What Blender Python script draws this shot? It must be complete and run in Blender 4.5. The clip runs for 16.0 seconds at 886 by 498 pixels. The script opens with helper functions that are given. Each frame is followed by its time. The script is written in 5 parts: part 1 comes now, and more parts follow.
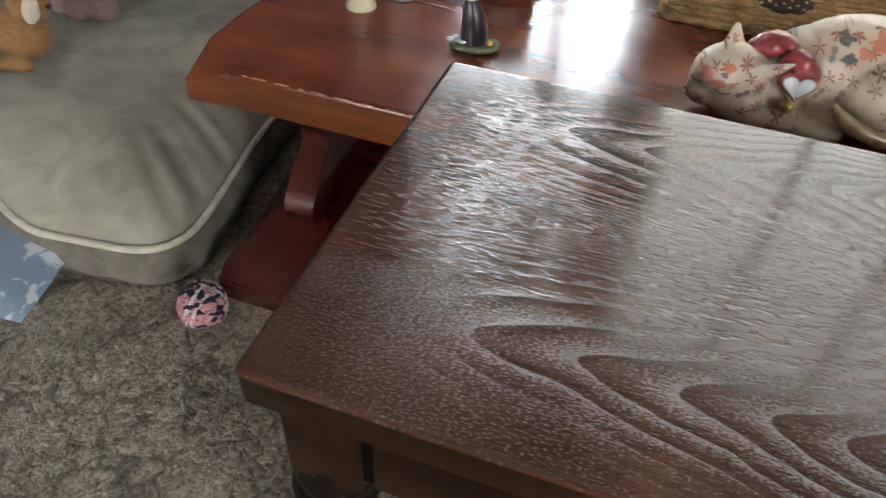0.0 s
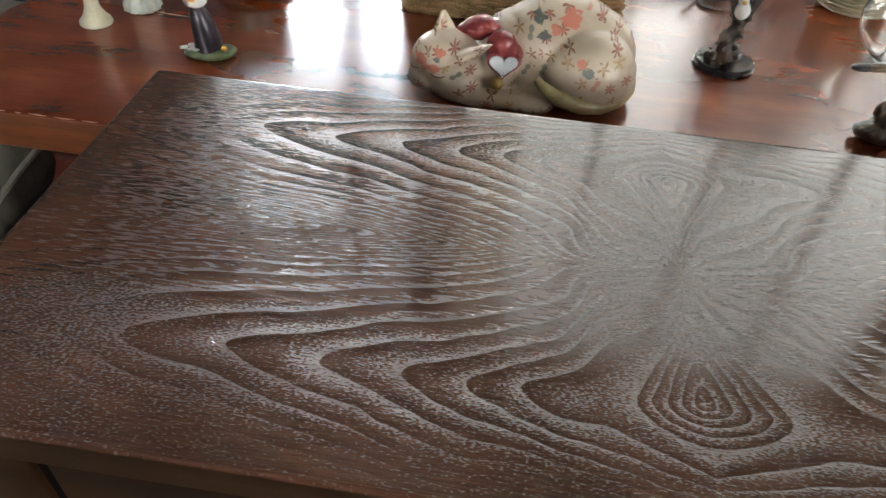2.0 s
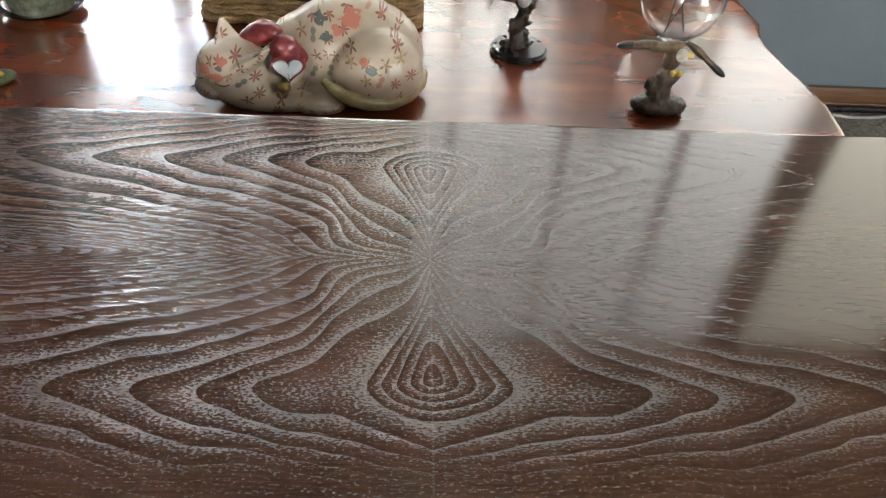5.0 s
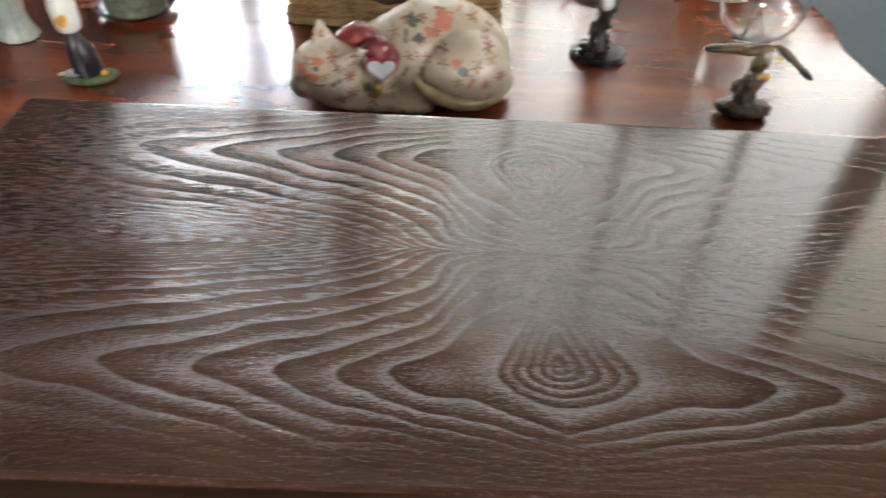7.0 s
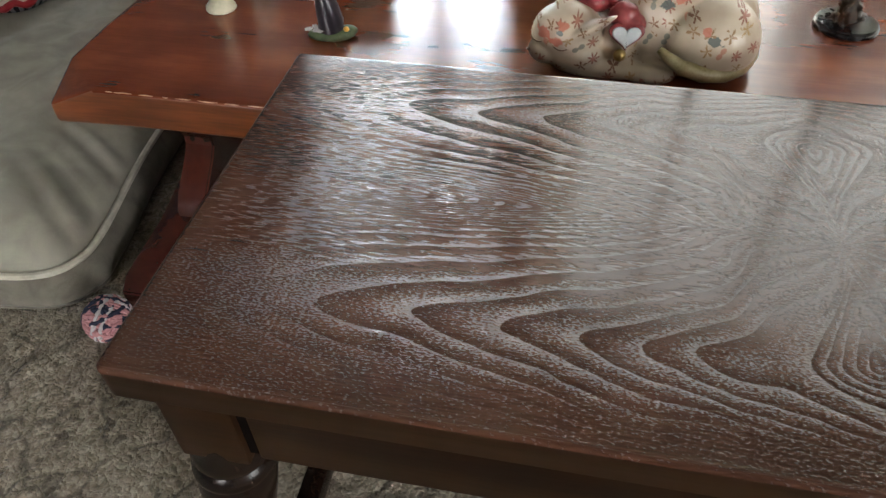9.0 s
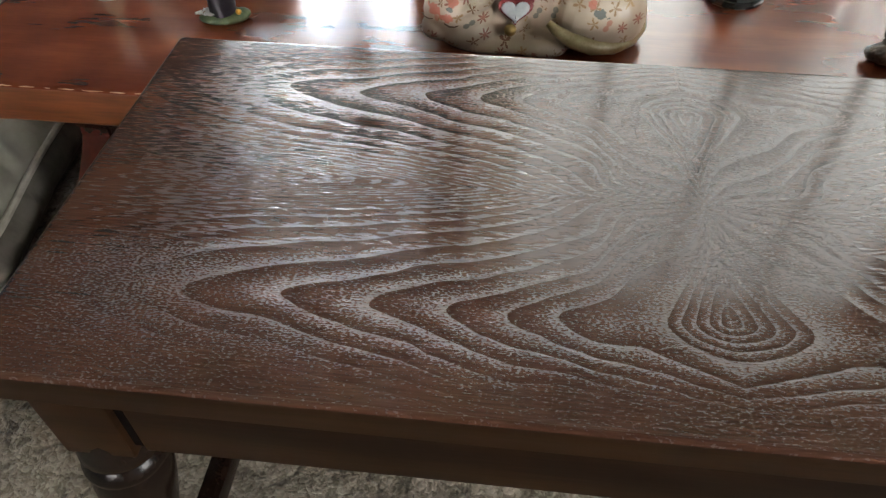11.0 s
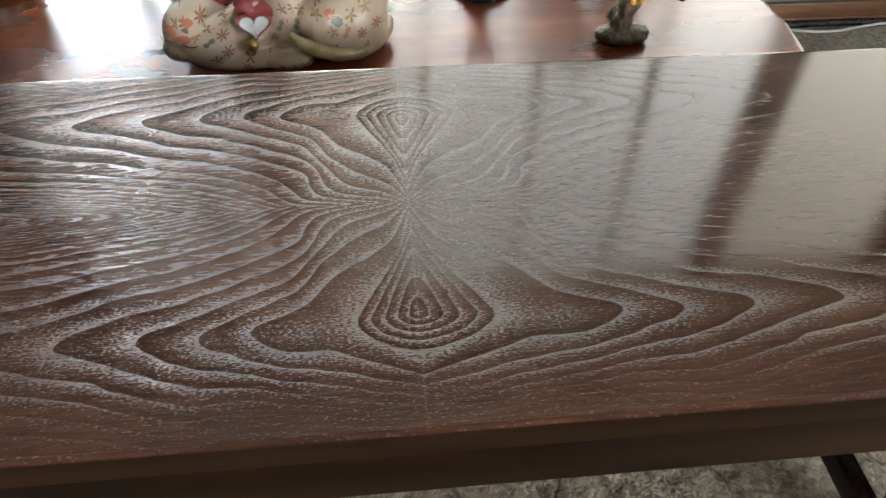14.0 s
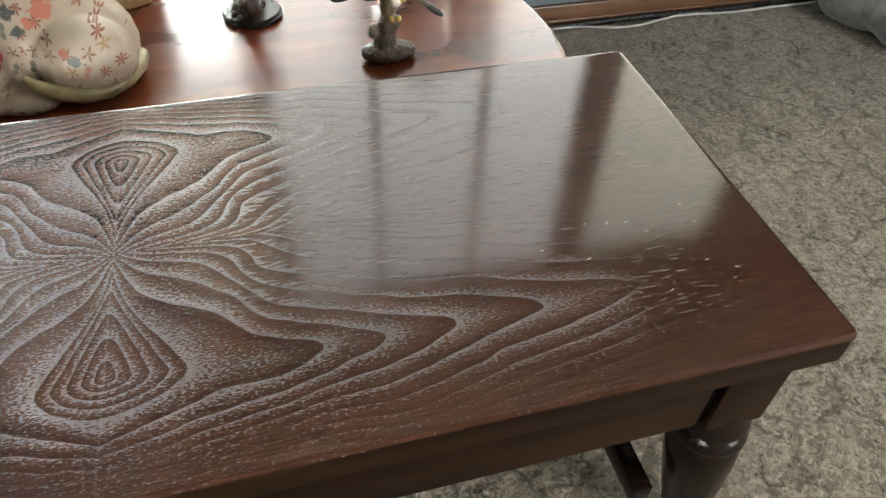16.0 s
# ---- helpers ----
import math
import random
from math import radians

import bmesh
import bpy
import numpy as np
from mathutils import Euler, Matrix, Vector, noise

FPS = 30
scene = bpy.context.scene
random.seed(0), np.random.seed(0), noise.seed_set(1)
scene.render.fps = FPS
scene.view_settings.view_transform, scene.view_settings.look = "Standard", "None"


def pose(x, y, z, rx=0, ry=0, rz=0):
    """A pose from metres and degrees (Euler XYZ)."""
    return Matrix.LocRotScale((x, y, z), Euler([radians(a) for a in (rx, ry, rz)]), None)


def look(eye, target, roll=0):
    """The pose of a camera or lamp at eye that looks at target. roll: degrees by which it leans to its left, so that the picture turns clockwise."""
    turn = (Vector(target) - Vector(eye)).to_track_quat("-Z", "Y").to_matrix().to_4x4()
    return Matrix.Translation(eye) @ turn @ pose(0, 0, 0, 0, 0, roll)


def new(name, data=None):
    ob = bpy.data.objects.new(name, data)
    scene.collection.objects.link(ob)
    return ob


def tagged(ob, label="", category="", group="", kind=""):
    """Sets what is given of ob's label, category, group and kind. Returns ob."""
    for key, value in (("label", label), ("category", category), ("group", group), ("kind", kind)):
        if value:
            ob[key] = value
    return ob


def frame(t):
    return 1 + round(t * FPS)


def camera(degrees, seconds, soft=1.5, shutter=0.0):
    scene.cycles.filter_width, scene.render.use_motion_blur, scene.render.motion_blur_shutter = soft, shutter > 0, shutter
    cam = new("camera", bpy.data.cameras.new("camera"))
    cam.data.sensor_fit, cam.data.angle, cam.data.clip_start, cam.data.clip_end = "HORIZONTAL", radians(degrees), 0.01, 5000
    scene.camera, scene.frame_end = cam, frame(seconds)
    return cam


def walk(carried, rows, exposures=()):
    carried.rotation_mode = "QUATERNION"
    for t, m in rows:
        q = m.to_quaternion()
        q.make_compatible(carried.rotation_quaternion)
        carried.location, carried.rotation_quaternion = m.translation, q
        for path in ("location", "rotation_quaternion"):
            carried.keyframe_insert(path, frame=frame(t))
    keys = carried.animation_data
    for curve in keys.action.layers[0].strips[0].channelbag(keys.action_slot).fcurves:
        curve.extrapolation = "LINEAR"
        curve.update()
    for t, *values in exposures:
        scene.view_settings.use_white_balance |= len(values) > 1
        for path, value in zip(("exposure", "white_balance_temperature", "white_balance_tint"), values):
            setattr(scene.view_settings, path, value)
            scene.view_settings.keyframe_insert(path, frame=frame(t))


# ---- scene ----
cam = camera(65.0, 16.0, soft=1.35, shutter=0.4)
SKY, EXPOSURE, KELVIN, TINT, EAST = 0.15, 3.84, 6500.0, 9.4, 6.5
PATH = [
    (0, (0.216, -0.235, 0.858), (-0.208, 1.151, -0.52), 3.5),
    (0.5, (0.269, -0.23, 0.865), (-0.096, 1.179, -0.507), 3.0),
    (1, (0.316, -0.221, 0.865), (0.039, 1.214, -0.5), 3.6),
    (1.5, (0.368, -0.216, 0.869), (0.17, 1.239, -0.489), 3.8),
    (2, (0.406, -0.218, 0.871), (0.277, 1.249, -0.481), 4.3),
    (2.5, (0.438, -0.217, 0.873), (0.367, 1.258, -0.476), 4.5),
    (3, (0.474, -0.213, 0.872), (0.454, 1.264, -0.475), 4.4),
    (3.5, (0.492, -0.211, 0.875), (0.511, 1.266, -0.473), 4.4),
    (4, (0.513, -0.212, 0.877), (0.568, 1.267, -0.469), 4.3),
    (4.5, (0.543, -0.217, 0.884), (0.634, 1.263, -0.458), 4.1),
    (4.7, (0.551, -0.218, 0.885), (0.665, 1.261, -0.455), 4.4),
    (6.8, (0.516, -0.241, 0.877), (0.601, 1.259, -0.442), 3.3),
    (7, (0.473, -0.24, 0.884), (0.502, 1.253, -0.447), 3.2),
    (7.5, (0.374, -0.238, 0.885), (0.247, 1.24, -0.457), 2.2),
    (8, (0.308, -0.242, 0.882), (0.068, 1.21, -0.473), 0.9),
    (8.5, (0.3, -0.238, 0.883), (0.015, 1.179, -0.499), -0.1),
    (9, (0.319, -0.253, 0.89), (0.039, 1.13, -0.527), -0.9),
    (9.5, (0.341, -0.251, 0.889), (0.097, 1.114, -0.551), -0.9),
    (12, (0.414, -0.248, 0.888), (0.329, 1.125, -0.565), 0.5),
    (12.5, (0.433, -0.247, 0.889), (0.385, 1.129, -0.561), 0.5),
    (13, (0.474, -0.243, 0.892), (0.489, 1.134, -0.558), 0.7),
    (13.5, (0.522, -0.241, 0.893), (0.605, 1.136, -0.555), 0.9),
    (14, (0.556, -0.249, 0.902), (0.706, 1.124, -0.545), 1.1),
    (14.5, (0.598, -0.25, 0.91), (0.815, 1.118, -0.533), 1.4),
    (15, (0.654, -0.246, 0.911), (0.943, 1.113, -0.527), 1.6),
    (15.5, (0.705, -0.251, 0.917), (1.061, 1.095, -0.518), 2.0),
    (16, (0.733, -0.252, 0.919), (1.142, 1.081, -0.515), 2.7),
]
# the clip's own camera stops down a little as the bright window reflections fill its view
DIM = ((0.0, 0.04), (1.0, 0.06), (2.0, 0.12), (3.5, 0.19), (4.5, 0.17), (7.5, 0.07), (9.0, 0.07), (12.5, 0.10), (14.0, 0.06), (16.0, 0.0))
walk(cam, [(t, look(eye, target, roll)) for t, eye, target, roll in PATH], [(t, EXPOSURE - e, KELVIN, TINT) for t, e in DIM])

# ---- world and light: overcast day through the windows ----
world = bpy.data.worlds.new("overcast_sky")
scene.world = world
world.use_nodes = True
wn, wl = world.node_tree.nodes, world.node_tree.links
sky = wn.new("ShaderNodeTexSky")
sky.sky_type = "NISHITA"
sky.sun_disc = False
sky.sun_elevation, sky.sun_rotation = radians(38), radians(196)
sky.air_density, sky.dust_density, sky.ozone_density = 1.0, 4.0, 1.0
hsv = wn.new("ShaderNodeHueSaturation")
hsv.inputs["Saturation"].default_value = 0.25
wl.new(sky.outputs[0], hsv.inputs["Color"])
wl.new(hsv.outputs[0], wn["Background"].inputs["Color"])
wn["Background"].inputs["Strength"].default_value = SKY
sun = new("sun", bpy.data.lights.new("sun", "SUN"))
sun.data.energy, sun.data.angle, sun.data.color = 5.0, radians(14), (1.0, 0.985, 0.96)
sun.matrix_world = look((0, 0, 20), (1.9, 6.5, 14.8))


# ---- material helpers ----
class Nodes:
    """A small builder for procedural materials."""

    def __init__(self, name, rough=0.5, metal=0.0, spec=0.5):
        self.mat = bpy.data.materials.new(name)
        self.mat.use_nodes = True
        self.n, self.l = self.mat.node_tree.nodes, self.mat.node_tree.links
        self.b = self.n["Principled BSDF"]
        self.b.inputs["Roughness"].default_value = rough
        self.b.inputs["Metallic"].default_value = metal
        self.b.inputs["Specular IOR Level"].default_value = spec

    def put(self, socket, v):
        if isinstance(v, bpy.types.NodeSocket):
            self.l.new(v, socket)
        else:
            socket.default_value = v

    def m(self, op, a, b=0.0, c=0.0):
        n = self.n.new("ShaderNodeMath")
        n.operation = op
        for s, v in zip(n.inputs, (a, b, c)):
            self.put(s, v)
        return n.outputs[0]

    def add(self, a, b): return self.m("ADD", a, b)
    def sub(self, a, b): return self.m("SUBTRACT", a, b)
    def mul(self, a, b): return self.m("MULTIPLY", a, b)
    def absol(self, a): return self.m("ABSOLUTE", a)

    def coords(self, kind="Object"):
        return self.n.new("ShaderNodeTexCoord").outputs[kind]

    def split(self, v):
        n = self.n.new("ShaderNodeSeparateXYZ")
        self.l.new(v, n.inputs[0])
        return n.outputs[0], n.outputs[1], n.outputs[2]

    def join(self, x, y, z=0.0):
        n = self.n.new("ShaderNodeCombineXYZ")
        for s, v in zip(n.inputs, (x, y, z)):
            self.put(s, v)
        return n.outputs[0]

    def stretch(self, v, s):
        n = self.n.new("ShaderNodeVectorMath")
        n.operation = "MULTIPLY"
        self.l.new(v, n.inputs[0])
        n.inputs[1].default_value = s
        return n.outputs[0]

    def noise(self, v, scale, detail=2.0, rough=0.5, color=False, distortion=0.0):
        n = self.n.new("ShaderNodeTexNoise")
        self.l.new(v, n.inputs["Vector"])
        n.inputs["Scale"].default_value, n.inputs["Detail"].default_value = scale, detail
        n.inputs["Roughness"].default_value, n.inputs["Distortion"].default_value = rough, distortion
        return n.outputs["Color" if color else 0]

    def voronoi(self, v, scale, feature="F1", out="Distance", rand=1.0):
        n = self.n.new("ShaderNodeTexVoronoi")
        n.feature = feature
        self.l.new(v, n.inputs["Vector"])
        n.inputs["Scale"].default_value, n.inputs["Randomness"].default_value = scale, rand
        return n.outputs[out]

    def ramp(self, f, *stops, mode="LINEAR"):
        n = self.n.new("ShaderNodeValToRGB")
        n.color_ramp.interpolation = mode
        e = n.color_ramp.elements
        while len(e) < len(stops):
            e.new(0.5)
        for el, (p, c) in zip(e, stops):
            el.position, el.color = p, (c, c, c, 1) if isinstance(c, (int, float)) else (*c, 1)
        self.l.new(f, n.inputs[0])
        return n.outputs[0]

    def mix(self, f, a, b, blend="MIX"):
        n = self.n.new("ShaderNodeMix")
        n.data_type, n.blend_type = "RGBA", blend
        self.put(n.inputs[0], f)
        for s, v in ((n.inputs[6], a), (n.inputs[7], b)):
            self.put(s, (*v, 1) if isinstance(v, tuple) else v)
        return n.outputs[2]

    def smooth(self, v, lo, hi):
        n = self.n.new("ShaderNodeMapRange")
        n.interpolation_type = "SMOOTHSTEP"
        self.put(n.inputs[0], v)
        n.inputs[1].default_value, n.inputs[2].default_value = lo, hi
        return n.outputs[0]

    def color(self, v):
        self.put(self.b.inputs["Base Color"], (*v, 1) if isinstance(v, tuple) else v)

    def set(self, name, v):
        self.put(self.b.inputs[name], v)

    def bump(self, h, strength=0.3, dist=0.002):
        n = self.n.new("ShaderNodeBump")
        self.put(n.inputs["Height"], h)
        n.inputs["Strength"].default_value, n.inputs["Distance"].default_value = strength, dist
        self.l.new(n.outputs[0], self.b.inputs["Normal"])
        return n


def mottled(name, c1, c2, rough=0.5, scale=20, fine=300, bump=0.15, dist=0.001, metal=0.0, spec=0.5, coat=0.0):
    """A plain surface with blotches, fine grain and slight relief."""
    k = Nodes(name, rough, metal, spec)
    p = k.coords()
    a, b = k.noise(p, scale, 3), k.noise(p, fine, 2)
    k.color(k.mix(k.smooth(k.add(k.mul(a, 0.75), k.mul(b, 0.25)), 0.32, 0.68), c1, c2))
    k.set("Roughness", k.add(rough - 0.06, k.mul(a, 0.12)))
    if coat:
        k.set("Coat Weight", coat)
        k.set("Coat Roughness", 0.06)
    k.bump(k.add(a, k.mul(b, 0.5)), bump, dist)
    return k.mat


def veneer_wood():
    """Dark stained, four-way book-matched veneer with open pores under a satin lacquer."""
    k = Nodes("dark_bookmatched_veneer", 0.3, 0.0, 0.5)
    x, y, z = k.split(k.coords())
    x, y = k.add(x, 0.015), k.sub(y, 0.004)
    u0, v0 = k.absol(x), k.absol(y)
    at = k.n.new("ShaderNodeAttribute")
    at.attribute_name = "growth"
    p = at.outputs["Fac"]
    fr = k.m("FRACT", p)
    # growth-ring edge, then pores that thin out away from it
    edge = k.mul(k.smooth(fr, 0.0, 0.02), k.sub(1.0, k.smooth(fr, 0.05, 0.12)))
    dens = k.m("POWER", k.sub(1.0, fr), 1.7)
    dots = k.noise(k.join(k.mul(x, 300.0), k.mul(y, 680.0), 0.0), 1.0, 1.0)
    streaks = k.noise(k.join(k.mul(x, 62.0), k.mul(y, 390.0), 4.0), 1.0, 2.0)
    plain = k.m("MAXIMUM", k.smooth(u0, 0.38, 0.47), k.mul(k.smooth(k.mul(x, -1.0), 0.26, 0.36), k.smooth(v0, 0.165, 0.20)))
    plain = k.m("MAXIMUM", plain, k.mul(k.smooth(k.mul(y, -1.0), 0.185, 0.215), 0.6))
    edge = k.mul(edge, k.sub(1.0, k.mul(plain, 0.8)))
    dens = k.add(k.mul(dens, k.sub(1.0, plain)), k.mul(plain, k.sub(0.52, k.mul(k.smooth(x, 0.30, 0.45), 0.30))))
    axis = k.m("MAXIMUM", k.mul(k.smooth(u0, 0.30, 0.42), k.smooth(y, -0.12, -0.07)), k.mul(k.sub(1.0, k.smooth(v0, 0.07, 0.12)), k.smooth(u0, 0.06, 0.14)))
    axis = k.m("MAXIMUM", axis, k.smooth(x, 0.40, 0.48))
    pn = k.add(k.mul(dots, k.sub(1.0, k.mul(axis, 0.92))), k.mul(streaks, k.mul(axis, 0.92)))
    fade = k.sub(1.0, k.mul(k.smooth(u0, 0.46, 0.57), 0.72))
    near = k.sub(1.0, k.mul(k.smooth(v0, 0.170, 0.222), 0.72))
    # pores thinned on the right to imitate the reflected haze over them
    veil = k.sub(1.0, k.mul(k.mul(k.smooth(x, 0.17, 0.33), k.smooth(y, -0.13, -0.07)), 0.75))
    keep = k.mul(k.mul(fade, veil), near)
    patch = k.noise(k.join(k.mul(x, 5.0), k.mul(y, 11.0), 2.0), 1.0, 2)
    vary = k.noise(k.join(k.mul(x, 9.0), k.mul(y, 20.0), 5.0), 1.0, 2)
    dense = k.add(pn, k.add(k.mul(dens, 0.27), k.mul(k.sub(vary, 0.5), 0.20)))
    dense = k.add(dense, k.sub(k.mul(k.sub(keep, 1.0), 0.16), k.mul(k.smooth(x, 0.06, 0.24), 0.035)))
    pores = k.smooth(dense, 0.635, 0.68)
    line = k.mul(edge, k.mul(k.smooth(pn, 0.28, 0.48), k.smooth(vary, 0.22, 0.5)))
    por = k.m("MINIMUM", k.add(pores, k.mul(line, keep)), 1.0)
    fibre = k.noise(k.join(k.mul(x, 30.0), k.mul(y, 500.0), 1.0), 1.0, 3)
    base = k.mix(k.smooth(k.add(k.mul(fibre, 0.5), k.mul(patch, 0.5)), 0.3, 0.7), (0.041, 0.0172, 0.0104), (0.081, 0.0345, 0.0208))
    base = k.mix(k.mul(k.smooth(fr, 0.45, 1.0), k.add(0.10, k.mul(keep, 0.40))), base, (0.036, 0.016, 0.010))
    # pale bluish tint in the pores stands in for their glints
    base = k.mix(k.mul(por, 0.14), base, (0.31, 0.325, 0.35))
    joint = k.sub(1.0, k.smooth(u0, 0.0004, 0.0012))
    base = k.mix(k.mul(joint, k.mul(k.smooth(pn, 0.36, 0.56), 0.10)), base, (0.25, 0.21, 0.17))
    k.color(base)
    # lacquer sinks into the pores: satin on the flats, rough in the pores
    rolled = k.smooth(k.mul(z, -1.0), 0.00005, 0.0009)
    k.set("Roughness", k.add(k.add(k.add(0.085, k.mul(patch, 0.05)), k.mul(por, 0.08)), k.mul(rolled, 0.35)))
    k.set("Specular IOR Level", k.mul(k.add(0.64, k.mul(por, 0.12)), k.sub(1.0, k.mul(rolled, 0.93))))
    k.set("Anisotropic", k.mul(por, 0.5))
    k.set("Tangent", k.join(0.0, 1.0, 0.0))
    pocket = k.smooth(dense, 0.595, 0.665)
    sunk = k.mul(k.smooth(pn, 0.36, 0.66), pocket)
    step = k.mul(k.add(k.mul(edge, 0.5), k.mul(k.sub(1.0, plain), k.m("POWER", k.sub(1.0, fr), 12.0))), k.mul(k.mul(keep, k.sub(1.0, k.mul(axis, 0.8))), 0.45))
    relief = k.sub(k.mul(fibre, 0.08), k.add(k.mul(sunk, k.add(1.0, k.sub(k.mul(k.smooth(k.mul(x, -1.0), 0.06, 0.28), 0.5), k.mul(k.smooth(x, 0.04, 0.22), 0.45)))), step))
    k.bump(relief, 1.0, 0.00022)
    return k.mat


def plank_wood(name, dark, light, rough=0.35, axis="x", coat=0.0, wave=0.0, coat_rough=0.05, spec=0.5):
    """Solid timber with long streaks along one axis."""
    k = Nodes(name, rough, 0.0, spec)
    p = k.coords()
    s = {"x": (4, 60, 60), "y": (60, 4, 60), "z": (60, 60, 4)}[axis]
    s2 = tuple(c * 0.22 for c in s)
    fine, broad = k.noise(k.stretch(p, s), 4, 4), k.noise(k.stretch(p, s2), 1.6, 3, distortion=0.6)
    blot = k.noise(p, 9, 3)
    f = k.add(k.add(k.mul(fine, 0.3), k.mul(broad, 0.45)), k.mul(blot, 0.25))
    k.color(k.mix(k.smooth(f, 0.34, 0.66), dark, light))
    k.set("Roughness", k.add(rough - 0.08, k.mul(blot, 0.16)))
    if coat:
        k.set("Coat Weight", coat)
        k.set("Coat Roughness", coat_rough)
    k.bump(k.add(k.mul(fine, 0.35), k.mul(k.noise(p, 26, 2), wave)), 0.16, 0.0012)
    return k.mat


def scuffed_lacquer():
    """Red-brown glossy table top, mottled, with curved scratches and small dents."""
    k = Nodes("red_brown_lacquer", 0.34)
    x, y, z = k.split(k.coords())
    p = k.join(x, y, k.add(z, 0.737))
    fine = k.noise(k.stretch(p, (5, 60, 60)), 4, 3)
    broad = k.noise(k.stretch(p, (1.6, 9, 9)), 1.5, 3)
    blot = k.noise(p, 6, 4)
    f = k.add(k.add(k.mul(fine, 0.10), k.mul(broad, 0.42)), k.mul(blot, 0.48))
    k.color(k.ramp(f, (0.36, (0.090, 0.019, 0.007)), (0.52, (0.190, 0.043, 0.0145)), (0.66, (0.31, 0.078, 0.025))))
    across, along = k.noise(k.stretch(p, (110, 14, 50)), 7.0, 2, distortion=0.25), k.noise(k.stretch(p, (16, 100, 50)), 7.0, 2, distortion=0.25)
    scratch = k.mul(k.m("MAXIMUM", k.smooth(across, 0.75, 0.81), k.smooth(along, 0.75, 0.81)), 0.5)
    dents = k.mul(k.smooth(k.noise(p, 130, 1), 0.73, 0.81), 0.6)
    worn = k.add(scratch, dents)
    k.set("Roughness", k.add(k.add(0.15, k.mul(blot, 0.14)), k.mul(worn, 0.05)))
    k.bump(k.add(k.mul(k.noise(p, 40, 2), 0.12), k.mul(worn, -0.025)), 0.20, 0.0012)
    k.set("Coat Weight", 0.5)
    k.set("Coat Roughness", 0.23)
    return k.mat


def carpet_mat():
    """Cut pile: tufts of a centimetre, painted shade in gaps between clumps and long trodden cracks."""
    k = Nodes("taupe_cut_pile_carpet", 0.95, 0.0, 0.1)
    p = k.coords()

    def warp(v, scale, by):
        n = k.n.new("ShaderNodeVectorMath")
        n.operation = "MULTIPLY_ADD"
        k.l.new(k.noise(v, scale, 2, color=True), n.inputs[0])
        n.inputs[1].default_value = (by, by, by)
        k.l.new(v, n.inputs[2])
        return n.outputs[0]

    q = warp(p, 60, 0.016)
    vor = k.n.new("ShaderNodeTexVoronoi")
    vor.inputs["Scale"].default_value = 190.0
    k.l.new(q, vor.inputs["Vector"])
    tone = k.split(vor.outputs["Color"])[0]
    dome = vor.outputs["Distance"]
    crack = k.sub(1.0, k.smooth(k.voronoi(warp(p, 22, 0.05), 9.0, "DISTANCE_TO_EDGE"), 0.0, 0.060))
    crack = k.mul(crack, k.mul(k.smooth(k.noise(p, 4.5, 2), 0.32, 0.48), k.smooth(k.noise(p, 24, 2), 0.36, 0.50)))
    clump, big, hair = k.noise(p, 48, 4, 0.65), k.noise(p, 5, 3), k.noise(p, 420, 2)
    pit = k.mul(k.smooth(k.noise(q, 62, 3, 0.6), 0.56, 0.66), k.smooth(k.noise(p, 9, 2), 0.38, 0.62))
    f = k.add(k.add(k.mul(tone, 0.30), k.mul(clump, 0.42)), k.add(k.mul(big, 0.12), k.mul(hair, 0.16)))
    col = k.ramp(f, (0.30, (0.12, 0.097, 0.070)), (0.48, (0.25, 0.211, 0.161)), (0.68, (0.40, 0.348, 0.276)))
    # pits and cracks are coloured dark in place of their shade
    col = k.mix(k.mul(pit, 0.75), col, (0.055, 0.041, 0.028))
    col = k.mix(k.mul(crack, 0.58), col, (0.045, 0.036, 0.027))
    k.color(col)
    k.set("Sheen Weight", 0.3)
    h = k.add(k.add(k.mul(dome, -0.9), k.mul(clump, 0.9)), k.mul(hair, 0.18))
    k.bump(k.sub(h, k.add(k.mul(pit, 0.8), k.mul(crack, 0.6))), 0.7, 0.0030)
    return k.mat


def velvet(name, c1, c2, scale=14, sheen=0.35):
    k = Nodes(name, 0.9, 0.0, 0.15)
    p = k.coords()
    a, b, c = k.noise(p, scale, 3, distortion=0.8), k.noise(p, 4.5, 2), k.noise(p, 900, 1)
    k.color(k.mix(k.smooth(k.add(k.add(k.mul(a, 0.45), k.mul(b, 0.35)), k.mul(c, 0.2)), 0.32, 0.68), c1, c2))
    k.set("Sheen Weight", sheen)
    k.set("Sheen Roughness", 0.4)
    k.bump(k.add(k.mul(a, 0.8), k.mul(c, 0.12)), 0.25, 0.006)
    return k.mat


def glass(name, rough=0.0, tint=(1, 1, 1), ior=1.45):
    k = Nodes(name, rough)
    k.color(tint)
    k.set("Transmission Weight", 1.0)
    k.set("IOR", ior)
    return k.mat


